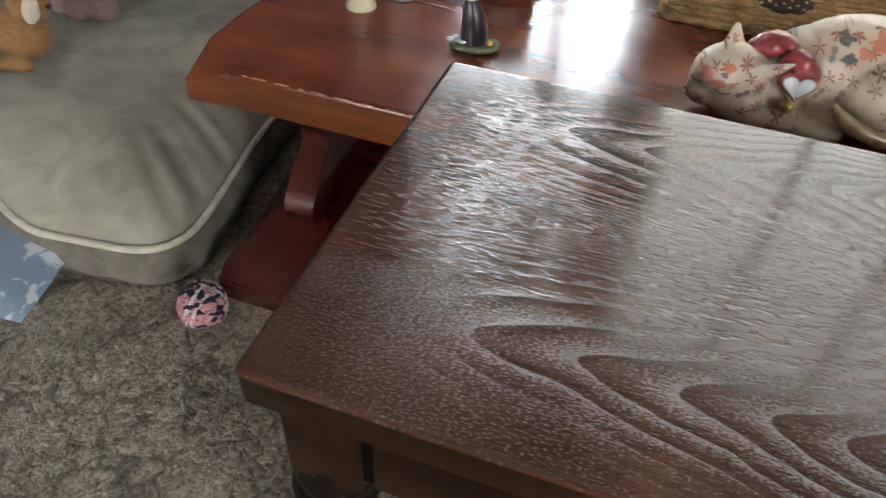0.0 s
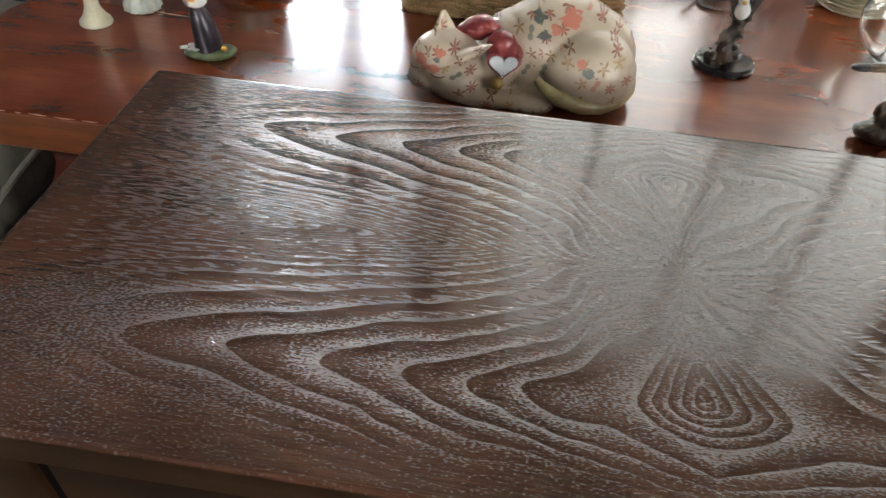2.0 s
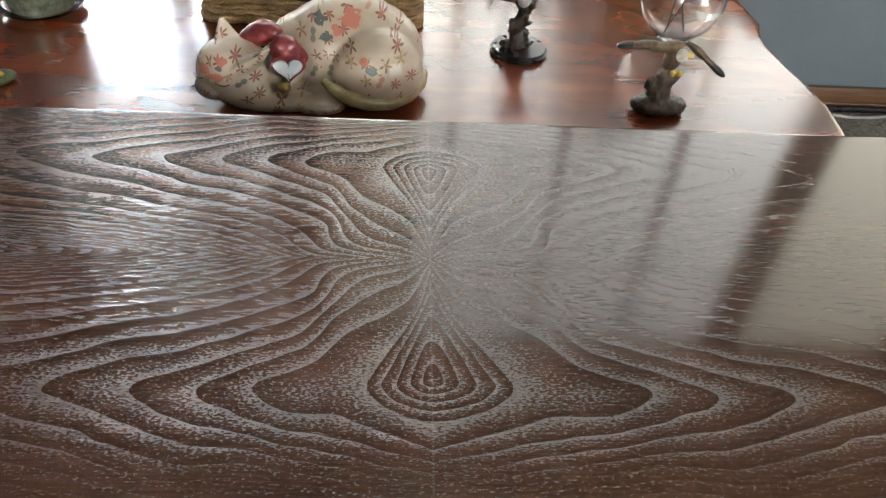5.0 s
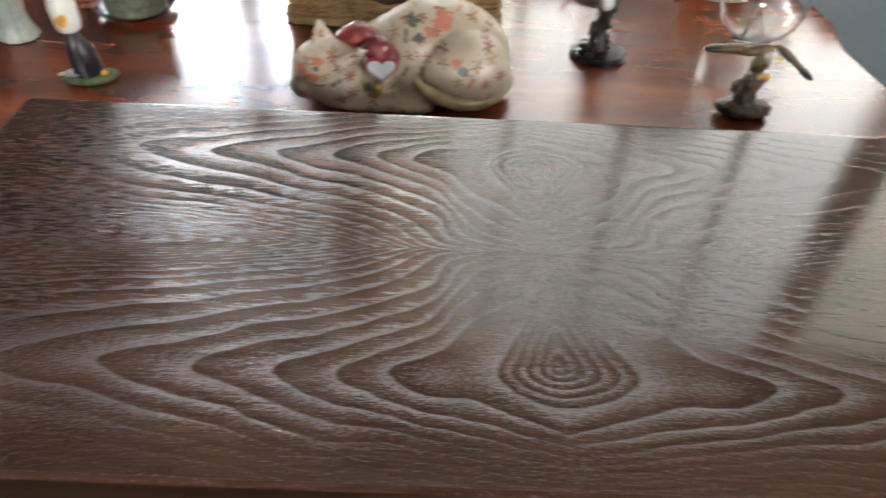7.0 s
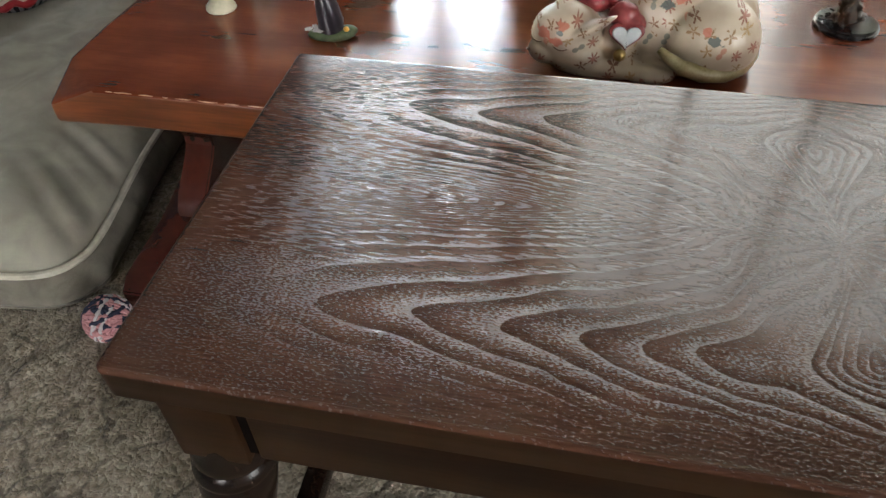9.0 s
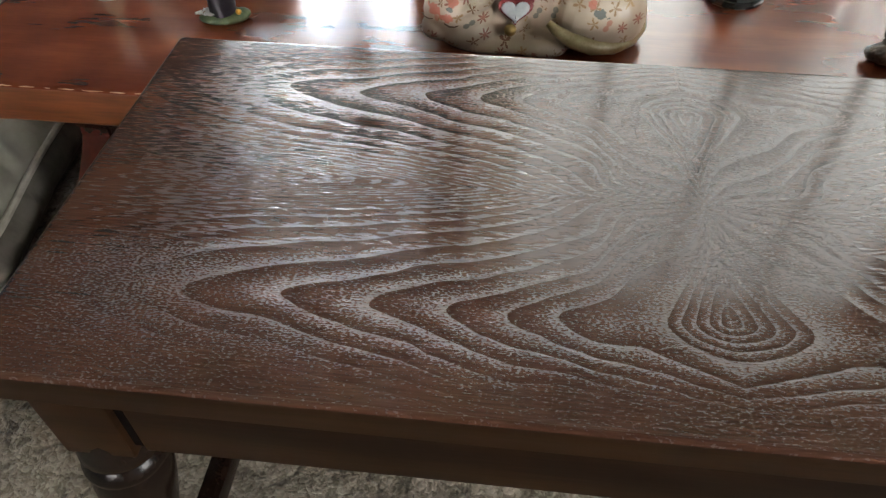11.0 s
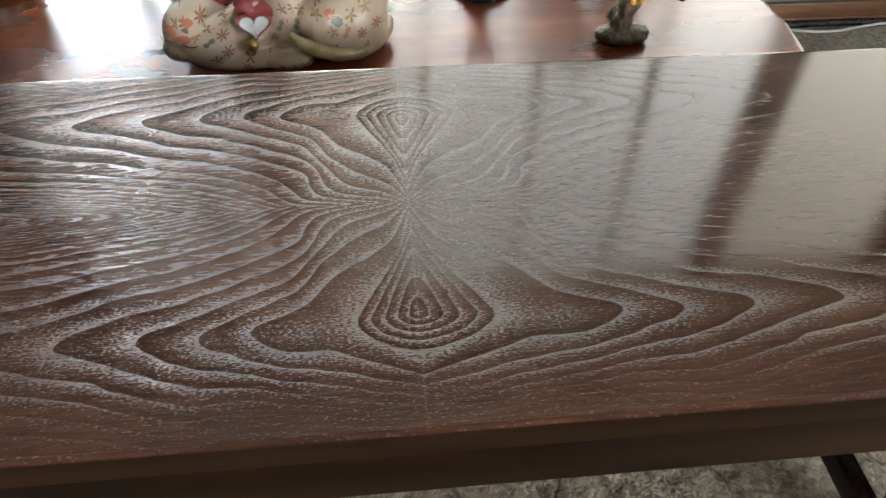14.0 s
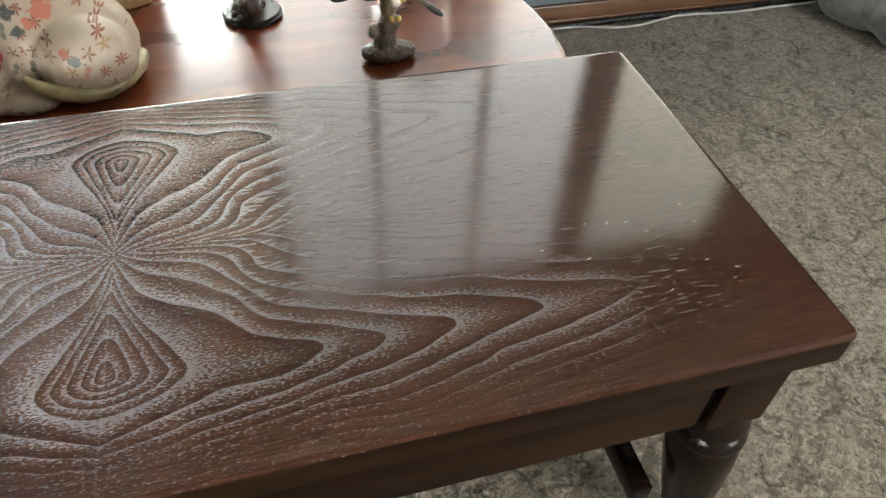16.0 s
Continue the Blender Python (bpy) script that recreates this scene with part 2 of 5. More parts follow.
def tinted_pane(name, tint, edge=0.0):
    """Thin glass: passes light filtered by the tint and mirrors a little."""
    mat = bpy.data.materials.new(name)
    mat.use_nodes = True
    n, l = mat.node_tree.nodes, mat.node_tree.links
    n.remove(n["Principled BSDF"])
    a, g, mx = n.new("ShaderNodeBsdfTransparent"), n.new("ShaderNodeBsdfGlossy"), n.new("ShaderNodeMixShader")
    a.inputs[0].default_value = (*(c ** 0.5 for c in tint), 1)
    g.inputs["Roughness"].default_value = 0.02
    mx.inputs[0].default_value = 0.05
    if edge:
        fr = n.new("ShaderNodeFresnel")
        fr.inputs[0].default_value = edge
        l.new(fr.outputs[0], mx.inputs[0])
    l.new(a.outputs[0], mx.inputs[1])
    l.new(g.outputs[0], mx.inputs[2])
    l.new(mx.outputs[0], n["Material Output"].inputs[0])
    return mat


def pattern_cat():
    """Cream crackle glaze with hand-painted flowers and sprigs."""
    k = Nodes("cream_floral_glaze", 0.42)
    p = k.coords()
    x, y, z = k.split(p)
    pos = k.join(x, z, k.mul(y, 0.6))
    vor = k.n.new("ShaderNodeTexVoronoi")
    vor.inputs["Scale"].default_value, vor.inputs["Randomness"].default_value = 44.0, 0.6
    k.l.new(pos, vor.inputs["Vector"])
    d = vor.outputs["Distance"]
    cell = k.n.new("ShaderNodeVectorMath")
    cell.operation = "SUBTRACT"
    k.l.new(pos, cell.inputs[0])
    k.l.new(vor.outputs["Position"], cell.inputs[1])
    cx, cy, cz = k.split(cell.outputs[0])
    rnd, rnd2, rnd3 = k.split(vor.outputs["Color"])
    ang = k.add(k.m("ARCTAN2", cy, cx), k.mul(rnd3, 6.0))
    r = k.m("SQRT", k.add(k.mul(cx, cx), k.mul(cy, cy)))
    petals = k.add(0.0054, k.mul(k.m("COSINE", k.mul(ang, 7.0)), 0.0030))
    flower = k.smooth(k.sub(petals, r), -0.0006, 0.0008)
    wob = k.noise(p, 130, 2)
    sprig = k.smooth(k.sub(k.add(0.0058, k.mul(k.m("COSINE", k.mul(ang, 5.0)), 0.0042)), k.add(r, k.mul(k.absol(k.sub(wob, 0.5)), 0.03))), -0.0005, 0.0006)
    leaf = k.smooth(k.sub(k.add(0.0052, k.mul(k.m("COSINE", k.mul(ang, 2.0)), 0.0036)), r), -0.0005, 0.0008)
    cream = k.mix(k.smooth(k.noise(p, 16, 3), 0.35, 0.7), (0.38, 0.30, 0.222), (0.51, 0.425, 0.33))
    is_f, is_s = k.m("LESS_THAN", rnd, 0.36), k.m("GREATER_THAN", rnd, 0.68)
    is_l = k.mul(k.m("GREATER_THAN", rnd, 0.36), k.m("LESS_THAN", rnd, 0.46))
    col = k.mix(k.mul(flower, is_f), cream, k.mix(k.m("LESS_THAN", r, 0.0032), (0.22, 0.085, 0.055), (0.30, 0.12, 0.085)))
    col = k.mix(k.mul(sprig, is_s), col, k.mix(rnd2, (0.15, 0.065, 0.03), (0.34, 0.22, 0.10)))
    col = k.mix(k.mul(k.mul(leaf, is_l), 0.8), col, k.mix(k.m("GREATER_THAN", rnd2, 0.5), (0.10, 0.12, 0.10), (0.40, 0.16, 0.10)))
    # painted face and back blossoms
    red, leafy = (0.46, 0.14, 0.09), (0.055, 0.08, 0.075)
    for (px, pz, rad, c) in ((-0.109, 0.074, 0.008, red), (-0.134, 0.062, 0.009, red), (-0.116, 0.055, 0.009, red), (0.056, 0.114, 0.015, red), (0.038, 0.102, 0.010, red), (0.074, 0.078, 0.007, red),
                             (0.014, 0.112, 0.009, leafy), (0.024, 0.093, 0.009, leafy), (0.086, 0.068, 0.009, leafy), (-0.112, 0.066, 0.004, leafy)):
        dx, dz = k.sub(x, px), k.mul(k.sub(z, pz), 1.5)
        rr = k.m("SQRT", k.add(k.mul(dx, dx), k.mul(dz, dz)))
        m = k.sub(1.0, k.smooth(k.add(rr, k.mul(k.sub(wob, 0.5), rad * 2.2)), rad * 0.82, rad))
        front = k.m("LESS_THAN", y, 0.035)
        col = k.mix(k.mul(k.mul(m, front), 0.9), col, c)
    # sleeping eyes and mouth lines
    k.color(col)
    k.set("Coat Weight", 0.15)
    k.set("Coat Roughness", 0.22)
    k.bump(k.add(k.noise(p, 60, 2), k.mul(k.voronoi(p, 220, "DISTANCE_TO_EDGE"), -0.3)), 0.08, 0.001)
    return k.mat


def island_mat(name, stops, rough=0.7, fine=400, bump=0.3):
    """Colour by loose piece."""
    k = Nodes(name, rough)
    f = k.n.new("ShaderNodeNewGeometry").outputs["Random Per Island"]
    n = k.noise(k.coords(), fine, 2)
    k.color(k.mix(k.mul(n, 0.45), k.ramp(f, *stops, mode="CONSTANT"), (0.08, 0.06, 0.06)))
    k.bump(n, bump, 0.001)
    return k.mat


def weave_mat():
    k = Nodes("straw_weave", 0.7)
    p = k.coords()
    a, b = k.noise(p, 40, 2), k.noise(p, 420, 2)
    k.color(k.mix(k.smooth(k.add(k.mul(a, 0.5), k.mul(b, 0.5)), 0.3, 0.7), (0.17, 0.09, 0.035), (0.42, 0.27, 0.12)))
    k.bump(b, 0.3, 0.001)
    return k.mat


VENEER = veneer_wood()
DARK_WOOD = plank_wood("dark_stained_wood", (0.0072, 0.0029, 0.0011), (0.027, 0.0112, 0.0036), 0.5, "x", spec=0.12)
DARK_WOOD_Z = plank_wood("dark_turned_wood", (0.006, 0.0032, 0.0022), (0.015, 0.008, 0.0050), 0.22, "z", 0.0, spec=0.22)
LACQUER = scuffed_lacquer()
RED_WOOD = mottled("red_brown_wood", (0.046, 0.0082, 0.0055), (0.085, 0.0148, 0.0088), 0.24, 9, 70, 0.04, 0.0006, 0.0, 0.5, 0.4)
RED_EDGE = plank_wood("orange_brown_edge", (0.105, 0.026, 0.0075), (0.235, 0.064, 0.016), 0.33, "x", 0.15, 0.3, spec=0.45)
WORN_EDGE = mottled("worn_pale_edge", (0.40, 0.16, 0.07), (0.62, 0.38, 0.24), 0.5, 60, 500)
NICK = mottled("bare_pale_nick", (0.36, 0.29, 0.23), (0.50, 0.43, 0.36), 0.6, 60, 500)
CARPET = carpet_mat()
WALL = mottled("blue_grey_wall_paint", (0.170, 0.210, 0.235), (0.195, 0.238, 0.265), 0.6, 6, 160, 0.12, 0.001)
CEIL = mottled("white_ceiling_paint", (0.60, 0.585, 0.555), (0.68, 0.665, 0.635), 0.8, 5, 120)
SKIRT = plank_wood("brown_skirting_wood", (0.10, 0.042, 0.016), (0.22, 0.105, 0.045), 0.4, "x", 0.2)
FRAME = mottled("dark_window_frame", (0.10, 0.075, 0.055), (0.16, 0.12, 0.09), 0.5, 20, 300)
PANE = glass("window_glass", 0.0, (0.97, 0.985, 0.98))
# tints added to warm and dim the daylight of windows 2 and 3
WARM_PANE = tinted_pane("warm_filter_glass", (0.95, 0.91, 0.79))
DIM_PANE = tinted_pane("dim_filter_glass", (0.75, 0.695, 0.53))
VELVET = velvet("sage_grey_plush", (0.27, 0.248, 0.202), (0.46, 0.43, 0.362))
PIPING = mottled("pale_grey_piping", (0.52, 0.48, 0.40), (0.68, 0.63, 0.54), 0.85, 60, 900, 0.3, 0.002)
# the top's plush hue, darker, for the sides of the bed
SIDE = velvet("dark_plush_side", (0.11, 0.10, 0.08), (0.22, 0.20, 0.165), 30, 0.15)
CAT = pattern_cat()
RED_GLAZE = mottled("dark_red_glaze", (0.13, 0.018, 0.020), (0.24, 0.038, 0.038), 0.30, 30, 200, 0.05, 0.001, 0, 0.4, 0.2)
WHITE_GLAZE = mottled("grey_white_glaze", (0.36, 0.385, 0.41), (0.50, 0.52, 0.54), 0.18, 30, 200, 0.05)
GOLD = mottled("antique_gold", (0.30, 0.20, 0.07), (0.48, 0.34, 0.13), 0.3, 60, 300, 0.1, 0.001, 0.7)
OLIVE_GLAZE = mottled("olive_gold_glaze", (0.25, 0.195, 0.085), (0.44, 0.37, 0.21), 0.3, 45, 300, 0.08, 0.001, 0.1, 0.5, 0.5)
BLACK = mottled("black_gloss", (0.006, 0.006, 0.007), (0.013, 0.012, 0.013), 0.28, 40, 300, 0.05, 0.001, 0, 0.4, 0.1)
CLEAR = glass("clear_glass")
THIN = tinted_pane("thin_dome_glass", (0.97, 0.975, 0.975))
CREAM = mottled("cream_ceramic", (0.46, 0.42, 0.29), (0.62, 0.57, 0.42), 0.3, 30, 200)
PALE_GREEN = mottled("pale_grey_green_ceramic", (0.33, 0.38, 0.34), (0.50, 0.54, 0.49), 0.3, 40, 250)
STRAW = weave_mat()


# ---- geometry helpers ----
def link(name, bm, mats, parent=None, smooth=True, angle=40, loc=None):
    me = bpy.data.meshes.new(name)
    bm.to_mesh(me)
    bm.free()
    for mt in mats if isinstance(mats, (list, tuple)) else [mats]:
        me.materials.append(mt)
    if smooth:
        for poly in me.polygons:
            poly.use_smooth = True
        me.set_sharp_from_angle(angle=radians(angle))
    ob = new(name, me)
    if parent is not None:
        ob.parent = parent
    if loc is not None:
        ob.location = loc
    return ob


def part(name, bm, material, parent, label="", loc=None, angle=40):
    ob = link(name, bm, material, parent, True, angle, loc)
    return tagged(ob, label) if label else ob


def thing(name, loc, label, category, group="", kind=""):
    e = new(name)
    e.empty_display_size = 0.02
    e.location = loc
    return tagged(e, label, category, group, kind)


def box(x0, x1, y0, y1, z0, z1, bevel=0.0, seg=2, bm=None):
    """A bevelled box."""
    b = bmesh.new()
    bmesh.ops.create_cube(b, size=1.0)
    for v in b.verts:
        v.co = Vector(((x0 + x1) / 2 + v.co.x * (x1 - x0), (y0 + y1) / 2 + v.co.y * (y1 - y0), (z0 + z1) / 2 + v.co.z * (z1 - z0)))
    if bevel:
        bmesh.ops.bevel(b, geom=list(b.edges), offset=bevel, segments=seg, affect="EDGES", profile=0.5)
    return merge(bm, b)


def merge(bm, b, m=None, slot=None):
    """Adds b to bm (or returns b)."""
    if m is not None:
        bmesh.ops.transform(b, matrix=m, verts=b.verts)
    if slot is not None:
        for f in b.faces:
            f.material_index = slot
    if bm is None:
        return b
    tmp = bpy.data.meshes.new("tmp")
    b.to_mesh(tmp)
    b.free()
    bm.from_mesh(tmp)
    bpy.data.meshes.remove(tmp)
    return bm


def lathe(profile, seg=32, scallop=0, depth=0.0):
    """A turned body from (radius, height) pairs; closed where the radius is 0."""
    b = bmesh.new()
    rings = []
    for r, h in profile:
        if r < 1e-6:
            rings.append([b.verts.new((0, 0, h))])
        else:
            rings.append([b.verts.new((r * (1 + depth * math.cos(scallop * 2 * math.pi * i / seg)) * math.cos(2 * math.pi * i / seg),
                                       r * (1 + depth * math.cos(scallop * 2 * math.pi * i / seg)) * math.sin(2 * math.pi * i / seg), h)) for i in range(seg)])
    for a, c in zip(rings, rings[1:]):
        if len(a) == 1 and len(c) == 1:
            continue
        for i in range(seg):
            j = (i + 1) % seg
            if len(a) == 1:
                b.faces.new((a[0], c[j], c[i]))
            elif len(c) == 1:
                b.faces.new((a[i], a[j], c[0]))
            else:
                b.faces.new((a[i], a[j], c[j], c[i]))
    bmesh.ops.recalc_face_normals(b, faces=b.faces)
    return b


def tube(points, radii, seg=10, closed=False):
    """A round tube along a line of points."""
    b = bmesh.new()
    pts = [Vector(p) for p in points]
    n = len(pts)
    radii = radii if isinstance(radii, (list, tuple)) else [radii] * n
    rings = []
    up = Vector((0.13, 0.21, 0.97))
    for i, p in enumerate(pts):
        d = (pts[(i + 1) % n] - pts[i - 1]) if closed else (pts[min(i + 1, n - 1)] - pts[max(i - 1, 0)])
        d.normalize()
        s = d.cross(up)
        if s.length < 1e-3:
            s = d.cross(Vector((1, 0, 0)))
        s.normalize()
        t = s.cross(d)
        rings.append([b.verts.new(p + radii[i] * (s * math.cos(2 * math.pi * k / seg) + t * math.sin(2 * math.pi * k / seg))) for k in range(seg)])
    for i in range(n if closed else n - 1):
        a, c = rings[i], rings[(i + 1) % n]
        for k in range(seg):
            b.faces.new((a[k], a[(k + 1) % seg], c[(k + 1) % seg], c[k]))
    if not closed:
        b.faces.new(rings[0][::-1])
        b.faces.new(rings[-1])
    bmesh.ops.recalc_face_normals(b, faces=b.faces)
    return b


def prism(outline, z0, z1, bevel=0.0, seg=3):
    """An upright slab over an outline of (x, y)."""
    b = bmesh.new()
    lo = [b.verts.new((x, y, z0)) for x, y in outline]
    hi = [b.verts.new((x, y, z1)) for x, y in outline]
    n = len(outline)
    b.faces.new(lo[::-1])
    b.faces.new(hi)
    for i in range(n):
        b.faces.new((lo[i], lo[(i + 1) % n], hi[(i + 1) % n], hi[i]))
    bmesh.ops.recalc_face_normals(b, faces=b.faces)
    if bevel:
        e = [e for e in b.edges if abs(e.verts[0].co.z - e.verts[1].co.z) < 1e-6]
        bmesh.ops.bevel(b, geom=e, offset=bevel, segments=seg, affect="EDGES", profile=0.5)
    return b


def ball(c, r, rot=(0, 0, 0), seg=20):
    """An ellipsoid."""
    b = bmesh.new()
    bmesh.ops.create_uvsphere(b, u_segments=seg, v_segments=seg // 2 + 2, radius=1.0)
    bmesh.ops.transform(b, matrix=pose(*c, *rot) @ Matrix.Diagonal((*r, 1)), verts=b.verts)
    return b


def fuse(pieces, voxel=0.004, smooth_steps=6, factor=0.5):
    """Melts overlapping pieces into one smooth skin."""
    bm = bmesh.new()
    for p in pieces:
        merge(bm, p)
    me = bpy.data.meshes.new("fuse")
    bm.to_mesh(me)
    bm.free()
    ob = new("fuse", me)
    rm = ob.modifiers.new("remesh", "REMESH")
    rm.mode, rm.voxel_size = "VOXEL", voxel
    sm = ob.modifiers.new("smooth", "SMOOTH")
    sm.factor, sm.iterations = factor, smooth_steps
    dg = bpy.context.evaluated_depsgraph_get()
    out = bmesh.new()
    out.from_mesh(ob.evaluated_get(dg).to_mesh())
    bpy.data.objects.remove(ob)
    bpy.data.meshes.remove(me)
    return out


def field(x, y, scale, seed=0):
    """Smooth noise over arrays, about -1 to 1."""
    x, y = x * scale + seed * 17.3, y * scale + seed * 9.1
    xi, yi = np.floor(x), np.floor(y)
    fx, fy = x - xi, y - yi
    fx, fy = fx * fx * (3 - 2 * fx), fy * fy * (3 - 2 * fy)

    def rnd(a, c):
        s = np.sin(a * 127.1 + c * 311.7 + seed * 74.7) * 43758.5453
        return (s - np.floor(s)) * 2 - 1
    return ((rnd(xi, yi) * (1 - fx) + rnd(xi + 1, yi) * fx) * (1 - fy) + (rnd(xi, yi + 1) * (1 - fx) + rnd(xi + 1, yi + 1) * fx) * fy)


def grid_mesh(name, x0, x1, y0, y1, step, height, mat):
    nx, ny = int((x1 - x0) / step) + 1, int((y1 - y0) / step) + 1
    gx, gy = np.meshgrid(np.linspace(x0, x1, nx), np.linspace(y0, y1, ny))
    gz = height(gx, gy)
    co = np.stack([gx, gy, gz], -1).reshape(-1, 3)
    idx = np.arange(nx * ny).reshape(ny, nx)
    faces = np.stack([idx[:-1, :-1], idx[:-1, 1:], idx[1:, 1:], idx[1:, :-1]], -1).reshape(-1, 4)
    me = bpy.data.meshes.new(name)
    me.from_pydata(co.tolist(), [], faces.tolist())
    me.materials.append(mat)
    me.polygons.foreach_set("use_smooth", [True] * len(me.polygons))
    return new(name, me)


# ---- the room ----
WY = 1.360          # inner face of the window wall
X0, X1, Y0, H = -2.30, 3.40, -3.20, 2.45


def pile(gx, gy):
    """Height of the carpet pile: tufts, clumps and parted creases."""
    wx, wy = gx + 0.03 * field(gx, gy, 9, 3), gy + 0.03 * field(gx, gy, 9, 4)
    crease = np.abs(field(wx, wy, 8.5, 5)) + 0.35 * np.abs(field(wx, wy, 21, 6))
    cut = np.exp(-(crease / 0.060) ** 2) * np.clip(0.6 + field(gx, gy, 3, 8), 0, 1)
    z = 0.002 * field(gx, gy, 26, 1) + 0.0018 * field(gx, gy, 70, 2) - 0.009 * cut
    edge = np.clip(np.minimum(np.minimum(gx + 1.5, 2.7 - gx), np.minimum(gy + 0.6, 10)) / 0.05, 0, 1)
    return z * edge - 0.001


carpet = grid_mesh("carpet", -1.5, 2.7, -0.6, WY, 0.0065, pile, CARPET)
tagged(carpet, "taupe cut-pile carpet, trodden and parted in creases", "carpet", kind="structure")
fl = bmesh.new()
for a in ((X0, -1.5, Y0, WY), (2.7, X1, Y0, WY), (-1.5, 2.7, Y0, -0.6)):
    box(a[0], a[1], a[2], a[3], -0.10, -0.001, bm=fl)
box(-1.5, 2.7, -0.6, WY, -0.10, -0.03, bm=fl)
tagged(link("floor", fl, CARPET, smooth=False), "taupe carpeted floor of the living room", "floor", kind="structure")


def wall_with_openings(name, x0, x1, openings, y0, y1):
    """A wall along x with rectangular openings (xa, xb, za, zb)."""
    b = bmesh.new()
    cur = x0
    for xa, xb, za, zb in openings:
        box(cur, xa, y0, y1, 0, H, bm=b)
        box(xa, xb, y0, y1, 0, za, bm=b)
        box(xa, xb, y0, y1, zb, H, bm=b)
        cur = xb
    box(cur, x1, y0, y1, 0, H, bm=b)
    return link(name, b, WALL, smooth=False)


BAY = WY + 0.24      # plane of the window frames in their deep reveal
OPEN = [(-0.72, 0.165, 0.46, 2.26), (0.24, 1.835, 0.46, 2.26), (1.875, 2.62, 0.46, 2.26)]
tagged(wall_with_openings("wall_north", X0 - 0.15, X1 + 0.15, [(-0.95, 3.20, 0.46, 2.30)], WY, WY + 0.10), "blue-grey painted wall below the windows", "wall", kind="structure")
tagged(wall_with_openings("wall_north_outer", -0.95, 3.20, OPEN, BAY, BAY + 0.06), "blue-grey painted posts between the windows", "wall", kind="structure")
rv = bmesh.new()
box(-1.05, -0.95, WY + 0.10, BAY + 0.06, 0, H, bm=rv)
box(3.20, 3.30, WY + 0.10, BAY + 0.06, 0, H, bm=rv)
box(-0.95, 3.20, WY + 0.10, BAY, 2.30, H, bm=rv)
tagged(link("window_reveal", rv, WALL, smooth=False), "painted reveal of the deep windows", "wall", kind="structure")
tagged(link("window_ledge", box(-0.95, 3.20, WY - 0.02, BAY - 0.002, 0.462, 0.490, 0.004), FRAME), "brown wooden ledge under the windows", "window ledge", kind="structure")
# unseen rear opening, added to let fill daylight reach the left side
south = wall_with_openings("wall_south", X0 - 0.15, X1 + 0.15, [(-1.60, -0.40, 0.92, 2.02)], Y0 - 0.15, Y0)
tagged(south, "blue-grey painted wall", "wall", kind="structure")
tagged(link("wall_west", box(X0 - 0.15, X0, Y0, WY, 0, H), WALL, smooth=False), "blue-grey painted wall", "wall", kind="structure")
we = bmesh.new()
box(X1, X1 + 0.15, Y0, -3.05, 0, H, bm=we)
box(X1, X1 + 0.15, -1.35, WY, 0, H, bm=we)
box(X1, X1 + 0.15, -3.05, -1.35, 2.05, H, bm=we)
box(X1, X1 + 0.15, -3.05, -1.35, 0, 0.3, bm=we)
tagged(link("wall_east", we, WALL, smooth=False), "blue-grey painted wall", "wall", kind="structure")
tagged(link("ceiling", box(X0 - 0.15, X1 + 0.15, Y0 - 0.15, BAY + 0.06, H, H + 0.15), CEIL, smooth=False), "plain off-white painted ceiling", "ceiling", kind="structure")


def window(i, xa, xb, za, zb, bars, bw=0.014, pane=PANE):
    w = thing("window_%d" % i, ((xa + xb) / 2, BAY + 0.03, za), "dark-framed window letting in grey daylight", "window", kind="structure")
    hw, h = (xb - xa) / 2, zb - za
    fr = bmesh.new()
    box(-hw, hw, -0.03, 0.03, 0, 0.045, 0.004, bm=fr)
    box(-hw, hw, -0.03, 0.03, h - 0.045, h, 0.004, bm=fr)
    box(-hw, -hw + 0.045, -0.028, 0.028, 0.045, h - 0.045, 0.004, bm=fr)
    box(hw - 0.045, hw, -0.028, 0.028, 0.045, h - 0.045, 0.004, bm=fr)
    part("window_frame", fr, FRAME, w)
    for bx in bars:
        part("mullion", box(bx - bw, bx + bw, -0.02, 0.02, 0.045, h - 0.045, 0.003), FRAME, w)
    part("window_sill", box(-hw + 0.002, hw - 0.002, -0.045, -0.030, 0.032, 0.044, 0.003), FRAME, w)
    edges = [-hw + 0.045] + [e for bx in bars for e in (bx - bw, bx + bw)] + [hw - 0.045]
    for a, c in zip(edges[::2], edges[1::2]):
        p = part("pane", box(a, c, -0.003, 0.003, 0.045, h - 0.045), pane, w)
        p.visible_shadow = pane is not PANE


window(1, *OPEN[0], [0.2175], 0.034)
window(2, *OPEN[1], [-0.3475, 0.0175, 0.3925], 0.011, WARM_PANE)
window(3, *OPEN[2], [], 0.011, DIM_PANE)

# added board, out of view, that shades the floor near the wall
tagged(link("window_shelf", box(1.26, 3.20, 1.13, WY - 0.021, 0.440, 0.466, 0.004), FRAME), "unseen brown board added under the windows to shade the floor", "shelf", kind="structure")

# skirting board along the window wall
sk = bmesh.new()
box(X0, X1, WY - 0.016, WY, 0.0, 0.058, 0.004, bm=sk)
box(X0, X1, WY - 0.022, WY - 0.016, 0.0, 0.020, 0.003, bm=sk)
tagged(link("baseboard", sk, SKIRT), "brown stained wooden skirting board", "skirting board", kind="structure")

# added board that keeps direct sun out of the rear opening
tagged(link("sun_blocker", box(-5.0, 4.0, Y0 - 2.6, Y0 - 0.15, 2.40, 2.50, 0.01), FRAME), "unseen board added outside the rear opening to block the sun", "veranda roof", kind="structure")

